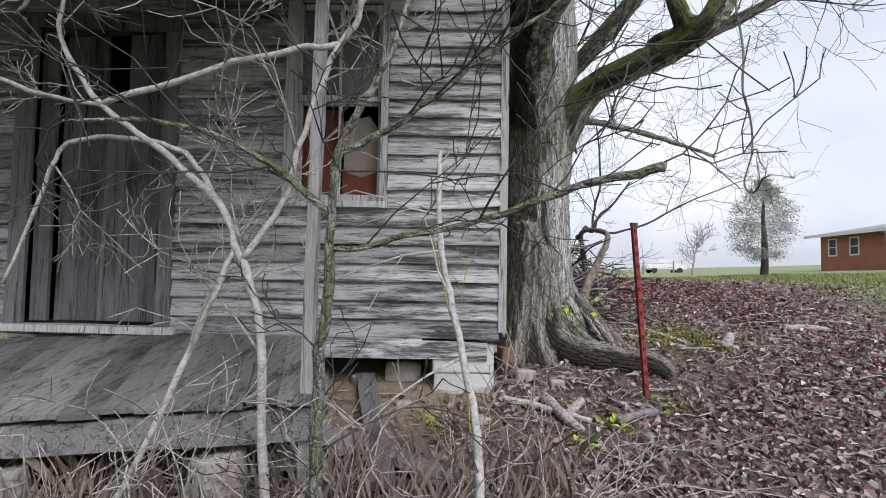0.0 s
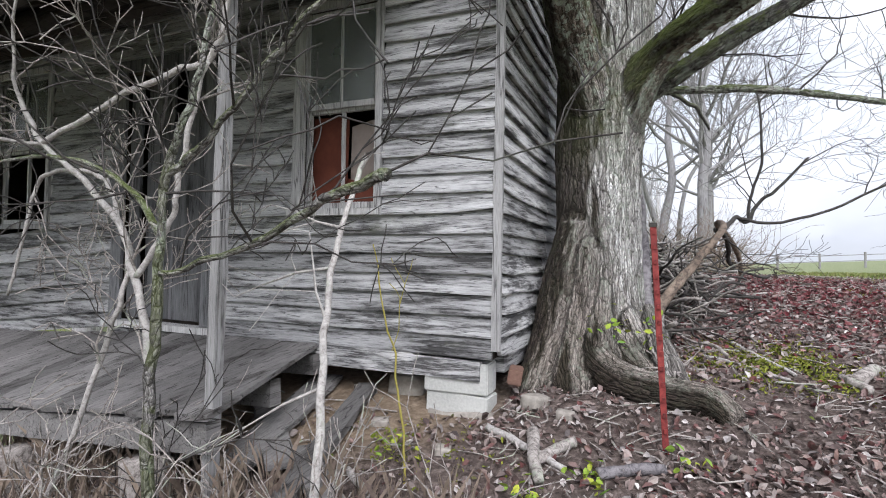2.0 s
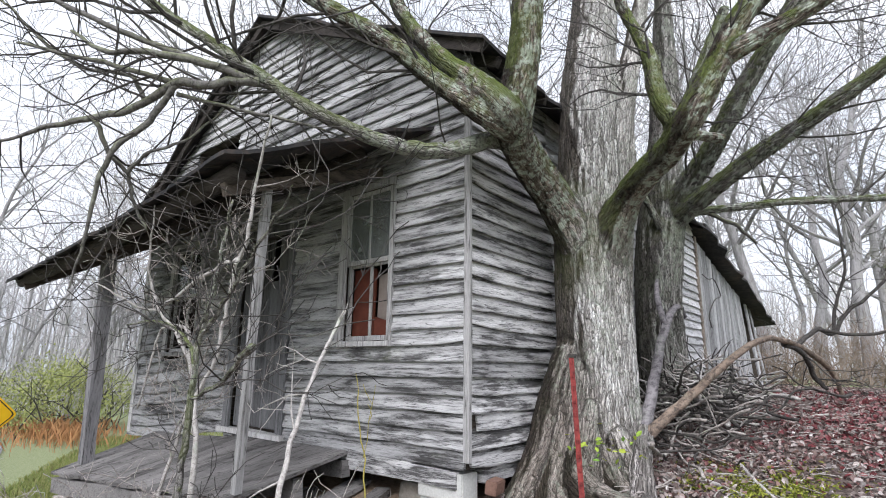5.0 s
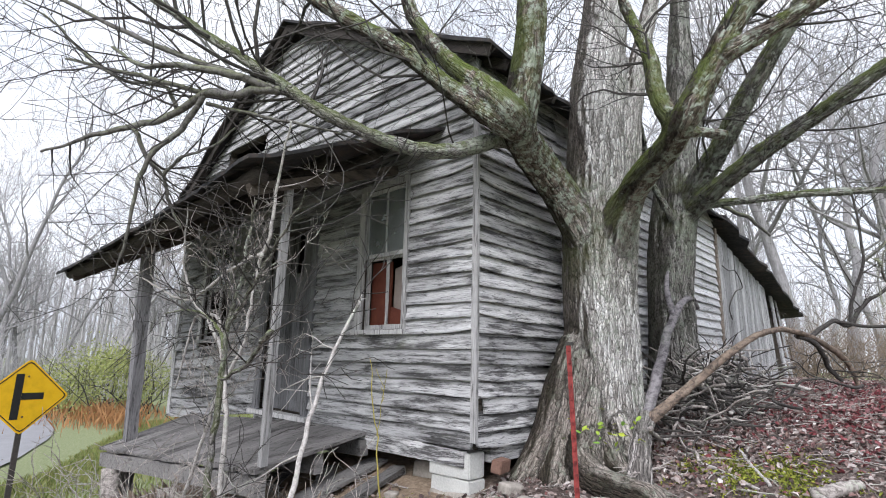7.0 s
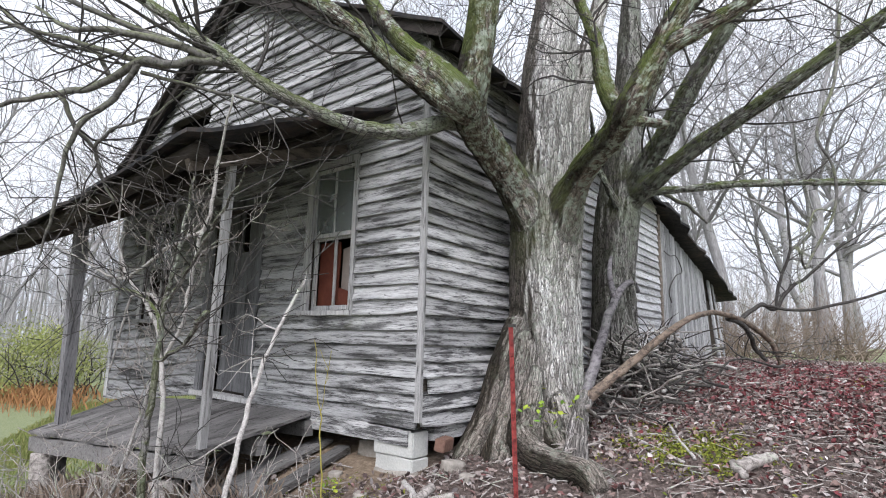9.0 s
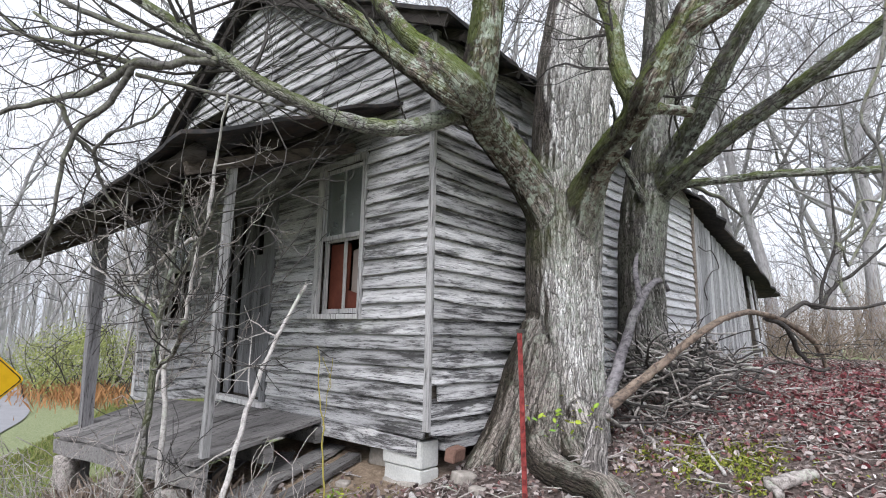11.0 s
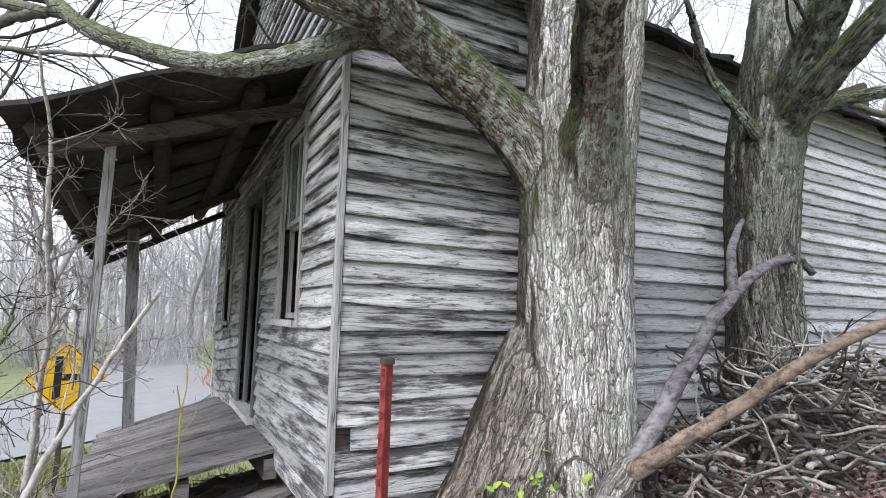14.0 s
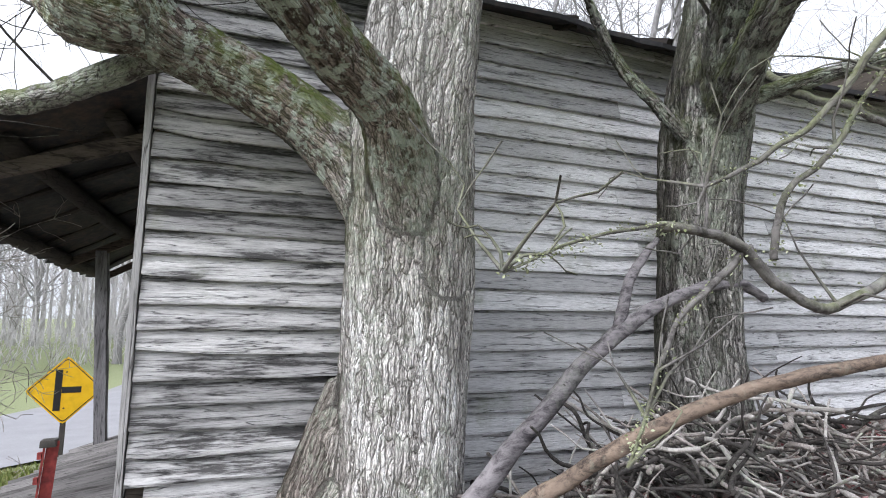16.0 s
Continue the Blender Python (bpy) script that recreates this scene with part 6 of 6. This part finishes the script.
for y in (6.6, 4.9, 1.5):
    w = new("window")
    w.parent = bh
    g = Geo()
    for a, b, c, d in ((0, 0.7, 0.9, 0.98), (0, 0.7, 1.87, 1.95), (0, 0.07, 0.98, 1.87), (0.63, 0.7, 0.98, 1.87), (0.07, 0.63, 1.4, 1.45)):
        g.box(bx - 0.06, bx - 0.005, by + y + a, by + y + b, bz + c, bz + d)
    g.part("window_frame", M_PAINT, w)
    g = Geo()
    g.box(bx - 0.03, bx - 0.01, by + y + 0.07, by + y + 0.63, bz + 0.98, bz + 1.87)
    g.part("pane", M_STEEL, w)
g = Geo()
g.tube([(bx - 0.08, by + 3.0, bz, 0.05), (bx - 0.08, by + 3.0, bz + 1.9, 0.05), (bx - 0.45, by + 3.0, bz + 2.1, 0.05)], 8, 3)
g.part("downspout", M_PAINT, bh)
for c in bh.children_recursive:
    if c.parent == bh:
        c.matrix_parent_inverse = Matrix.Translation((-bx, -by, -bz))

# broad-leaved evergreen in the field, and a small bare tree
ex, ey = 12.9, 22.0
ez = land(ex, ey)
ever = thing("evergreen_tree", "small grey-green evergreen with an uneven crown, in the misty field", "tree", (ex, ey, ez))
g = Geo()
g.tube([(ex, ey, ez - 0.2, 0.17), (ex + 0.05, ey, ez + 1.0, 0.13), (ex, ey, ez + 2.6, 0.07), (ex + 0.1, ey, ez + 3.6, 0.02)], 10, 5, 0.03)
g.part("trunk", M_TWIG, ever, smooth=True)
g = Geo()
random.seed(5)
for _ in range(330):
    t = random.random()
    a = random.uniform(0, 6.28)
    lobe = 1 + 0.28 * noise.noise((math.cos(a) * 1.7, math.sin(a) * 1.7, t * 4))
    rad = 1.25 * lobe * (math.sin(math.pi * min(1, 0.16 + 0.84 * t)) ** 0.7) * random.uniform(0.35, 1.0)
    c = Vector((ex + rad * math.cos(a), ey + rad * math.sin(a), ez + 0.7 + t * 3.3))
    for _ in range(70):
        g.leaf(c + Vector((random.gauss(0, 0.16), random.gauss(0, 0.16), random.gauss(0, 0.09))), random.uniform(0.018, 0.036), random.uniform(0, 6), (random.uniform(-1, 1), random.uniform(-1, 1)), 0.3, 0.45)
g.part("crown", M_CEDAR, ever)
settle(ever)
small = bare_tree("bare_tree", 3.0, 0.07, 31, M_FARBARK, "small leafless tree in the misty field", 3)
small.location = (14.5, 32, land(14.5, 32))

# field fence
for i, x in enumerate((9.5, 12.4, 15.4, 18.4, 21.4)):
    f = thing("fence_post", "grey wooden field fence post in the mist", "post", (x, 50 + 0.3 * i, land(x, 50 + 0.3 * i)), "field fence")
    g = Geo()
    g.tube([(0, 0, -0.3, 0.09), (0.01, 0, 0.6, 0.085), (0, 0, 1.2, 0.08)], 10, 3, 0, 0.1)
    g.part("post", M_FARBARK, f)
    if i:
        g = Geo()
        for h in (0.55, 1.0):
            g.tube([(-3.0, -0.3, h + land(x - 3, 50) - land(x, 50), 0.03), (0, 0, h, 0.03)], 6, 2)
        g.part("rail", M_FARBARK, f)

# parked car, far off
cz = land(22.0, 55.0)
car = thing("car", "pale parked car far off in the mist", "car", (22.0, 55.0, cz))
bm = bmesh.new()
prof = [(-2.1, 0.35), (-2.1, 0.8), (-1.3, 0.95), (-0.7, 1.4), (0.7, 1.42), (1.3, 0.98), (2.0, 0.9), (2.1, 0.35)]
va = [bm.verts.new((x, -0.8, z)) for x, z in prof]
vb = [bm.verts.new((x, 0.8, z)) for x, z in prof]
bm.faces.new(va)
bm.faces.new(vb[::-1])
for i in range(len(prof)):
    j = (i + 1) % len(prof)
    bm.faces.new((va[j], va[i], vb[i], vb[j]))
bmesh.ops.bevel(bm, geom=bm.edges[:], offset=0.08, segments=2, affect="EDGES")
me = bpy.data.meshes.new("body")
bm.to_mesh(me)
bm.free()
link("body", me, M_PAINT, car)
for x in (-1.3, 1.3):
    for y in (-0.75, 0.75):
        g = Geo()
        g.tube([(x, y - 0.08, 0.29, 0.29), (x, y + 0.08, 0.29, 0.29)], 16, 1)
        g.part("wheel", M_TYRE, car)

# ---- undergrowth ----


def inside(x, y):
    return (x < 0.36 and y > 3.6 and x > -5.8) or math.hypot(x - 0.76, y - 4.9) < 0.45 or math.hypot(x - 0.69, y - 7) < 0.36


random.seed(9)
g, gr = Geo(), Geo()
for _ in range(88000):
    x = random.uniform(-2.6, 9.5)
    y = random.uniform(0.8, 15) if random.random() < 0.55 else random.uniform(2.2, 7.5)
    if random.random() < 0.35:
        x = random.uniform(0.3, 4.2)
    if random.random() < 0.10:
        x, y = random.uniform(-7.0, -2.4), random.uniform(0.2, 3.5)
    if inside(x, y):
        continue
    if x > 5.2 and random.random() < (x - 5.2) / 2.0:
        continue
    if x < -0.05 and y > 2.7 and random.random() < 0.85:
        continue
    if x < -0.6 and random.random() < 0.35:
        continue
    bare = noise.noise((x * 0.6, y * 0.6, 3))
    if bare > 0.22 and random.random() < 0.6:
        continue
    red = math.exp(-((x - 3.0) / 1.6) ** 2 - ((y - 8.3) / 2.6) ** 2)
    q = gr if random.random() < red * 0.85 else g
    q.leaf((x, y, land(x, y) + random.uniform(0.003, 0.03)), random.uniform(0.009, 0.034), random.uniform(0, 6.28), (random.gauss(0, 0.6), random.gauss(0, 0.6)), random.uniform(0.1, 1.4), random.uniform(0.35, 0.75))
tagged(g.part("leaf_litter", M_LITTER), "brown and grey fallen leaves covering the soil", "leaves", kind="stuff")
tagged(gr.part("red_leaf_litter", M_REDLITTER), "dark red wet fallen leaves behind the brush pile", "leaves", kind="stuff")

g = Geo()
for _ in range(2800):
    x, y = random.uniform(-2.8, 6), random.uniform(1.0, 9)
    if inside(x, y):
        continue
    L, a = random.uniform(0.06, 0.35), random.uniform(0, 6.28)
    r = random.uniform(0.002, 0.006)
    z = land(x, y) + 0.015
    dx, dy = math.cos(a) * L / 2, math.sin(a) * L / 2
    g.tube([(x - dx, y - dy, z, r), (x + random.gauss(0, 0.02), y + random.gauss(0, 0.02), z + 0.015, r), (x + dx, y + dy, z + random.uniform(-0.005, 0.05), r * 0.6)], 4, 2, cap=False)
tagged(g.part("ground_twigs", M_STICK), "small dead twigs scattered over the leaves", "twigs", kind="stuff")

g = Geo()
for cx, cy, sx, sy, n in ((1.95, 4.95, 0.30, 0.22, 3200), (3.6, 7.3, 0.35, 0.2, 500), (0.0, 3.15, 0.3, 0.15, 300), (2.3, 4.55, 0.15, 0.1, 150), (5.5, 8.5, 0.8, 0.5, 700), (4.5, 10.5, 0.8, 0.4, 500)):
    for _ in range(n):
        x, y = random.gauss(cx, sx), random.gauss(cy, sy)
        if inside(x, y) or noise.noise((x * 5, y * 5, 2)) < -0.15:
            continue
        g.leaf((x, y, land(x, y) + random.uniform(0.006, 0.03)), random.uniform(0.008, 0.02), random.uniform(0, 6.28), (random.gauss(0, 0.6), random.gauss(0, 0.6)), 0.5, 0.5)
tagged(g.part("moss_patch", M_MOSS), "yellow-green moss tufts on the soil", "moss", kind="stuff")

# green seedlings at the trunk and by the post
for cx, cy, cz, n, sp, mt in ((1.10, 4.50, 1.20, 40, 0.12, M_GREEN), (0.82, 4.38, 1.20, 18, 0.07, M_GREEN), (0.98, 3.15, 0.66, 26, 0.07, M_GREEN), (0.72, 2.9, 0.60, 24, 0.07, M_GREEN), (1.42, 3.4, 0.70, 16, 0.06, M_GREEN), (-0.05, 3.1, 0.66, 20, 0.08, M_GREEN)):
    t = thing("seedling", "small seedling with fresh green and yellow leaves", "seedling", (cx, cy, land(cx, cy)))
    g = Geo()
    for _ in range(6):
        g.tube([(cx + random.gauss(0, 0.02), cy + random.gauss(0, 0.02), land(cx, cy) - 0.02, 0.003), (cx + random.gauss(0, sp * 0.7), cy + random.gauss(0, sp * 0.7), max(cz, land(cx, cy) + 0.03), 0.002)], 4, 2)
    g.part("stems", M_TWIG, t)
    g = Geo()
    for _ in range(n):
        g.leaf((cx + random.gauss(0, sp), cy + random.gauss(0, sp), max(land(cx, cy) + 0.02, cz + random.gauss(0, sp * 0.6))), random.uniform(0.018, 0.034), random.uniform(0, 6.28), (random.gauss(0, 0.5), random.gauss(0, 0.5)), 0.3, 0.6)
    g.part("leaves", mt, t)
    settle(t)

# grass: blades on the far side, by the road and in the field


def blades(name, mat, label, n, place_at, hmin, hmax, w=0.006, cat="grass"):
    q = Geo()
    for _ in range(n):
        x, y = place_at()
        z = land(x, y) - 0.01
        h, a = random.uniform(hmin, hmax), random.uniform(0, 6.28)
        c, s = math.cos(a) * w, math.sin(a) * w
        bx_, by_ = random.gauss(0, h * 0.3), random.gauss(0, h * 0.3)
        q.add([(x - c, y - s, z), (x + c, y + s, z), (x + c * 0.6 + bx_ * 0.4, y + s * 0.6 + by_ * 0.4, z + h * 0.6), (x + bx_, y + by_, z + h)], [(0, 1, 2), (0, 2, 3)])
    return tagged(q.part(name, mat), label, cat, kind="stuff")


def verge():
    """A spot between the house and the near edge of the road."""
    x = -4.4 - 15 * random.random() ** 1.4
    near = 3.2 + 0.55 * max(0.0, -11.0 - x) - 4.0 * max(0.0, min(1.0, (x + 11.0) / 2.0))
    return x, near + abs(random.gauss(0, 2.6))


blades("verge_grass", M_GRASS, "short pale green grass beside the road", 44000, verge, 0.05, 0.18, 0.010)
blades("field_grass", M_GRASS, "thin winter grass in the field", 24000, lambda: (random.uniform(5, 15), random.uniform(2, 24)), 0.04, 0.12, 0.012)
blades("dry_sedge", M_SEDGE, "orange-brown dry sedge by the road", 1100, lambda: (random.gauss(-21.5, 2.2), random.gauss(7.0, 0.9)), 0.2, 0.75, 0.012, "sedge")
blades("dry_stalks", M_BRUSH, "dry grass stalks before the porch", 4200, lambda: (random.uniform(-3.8, 0.6), random.uniform(1.3, 2.75)), 0.06, 0.30, 0.003, "stalks")

SHX, SHY = -23.0, 7.6
SHZ = land(SHX, SHY)
bush = thing("shrub", "loose yellow-green roadside shrub", "shrub", (SHX, SHY, SHZ))
g, gl = Geo(), Geo()
for _ in range(34):
    a = random.uniform(0, 6.28)
    twigs(g, (SHX + random.gauss(0, 1.0), SHY + random.gauss(0, 1.2), SHZ), (math.cos(a) * 0.6, math.sin(a) * 0.6, 1), 0.03, random.uniform(1.8, 3.6), 1, 5)
lobes = [(random.gauss(0, 1.1), random.gauss(0, 1.4), random.uniform(0.5, 2.6)) for _ in range(46)]
for _ in range(11000):
    lx, ly, lz = random.choice(lobes)
    gl.leaf((SHX + lx + random.gauss(0, 0.34), SHY + ly + random.gauss(0, 0.34), SHZ + max(0.1, lz + random.gauss(0, 0.26))), random.uniform(0.03, 0.06), random.uniform(0, 6.28), (random.gauss(0, 0.8), random.gauss(0, 0.8)), 0.3, 0.5)
tagged(g.part("stem_tangle", M_TWIG, bush), kind="stuff")
gl.part("leaves", M_BUSH, bush)
settle(bush)

# brown brush at the edge of the wood behind the lean-to
g = Geo()
for _ in range(380):
    x, y = random.uniform(-3, 3.4), random.gauss(18.8, 1.5)
    a = random.uniform(0, 6.28)
    twigs(g, (x, y, land(x, y) - 0.05), (math.cos(a) * 0.8, math.sin(a) * 0.8, 0.9), 0.014, random.uniform(0.8, 2.1), 1, 5, 0.4, 0.05, 4, 0.004)
tagged(g.part("woodland_brush", M_BRUSH), "brown leafless brush along the edge of the wood", "brush", kind="stuff")
g = Geo()
for _ in range(420):
    a, d = random.uniform(radians(158), radians(205)), random.uniform(30, 40)
    x, y = d * math.cos(a), 4 + d * math.sin(a)
    b = random.uniform(0, 6.28)
    twigs(g, (x, y, land(x, y) - 0.05), (math.cos(b) * 0.4, math.sin(b) * 0.4, 1.1), 0.03, random.uniform(1.8, 4.5), 1, 5, 0.3, 0.1, 4, 0.009)
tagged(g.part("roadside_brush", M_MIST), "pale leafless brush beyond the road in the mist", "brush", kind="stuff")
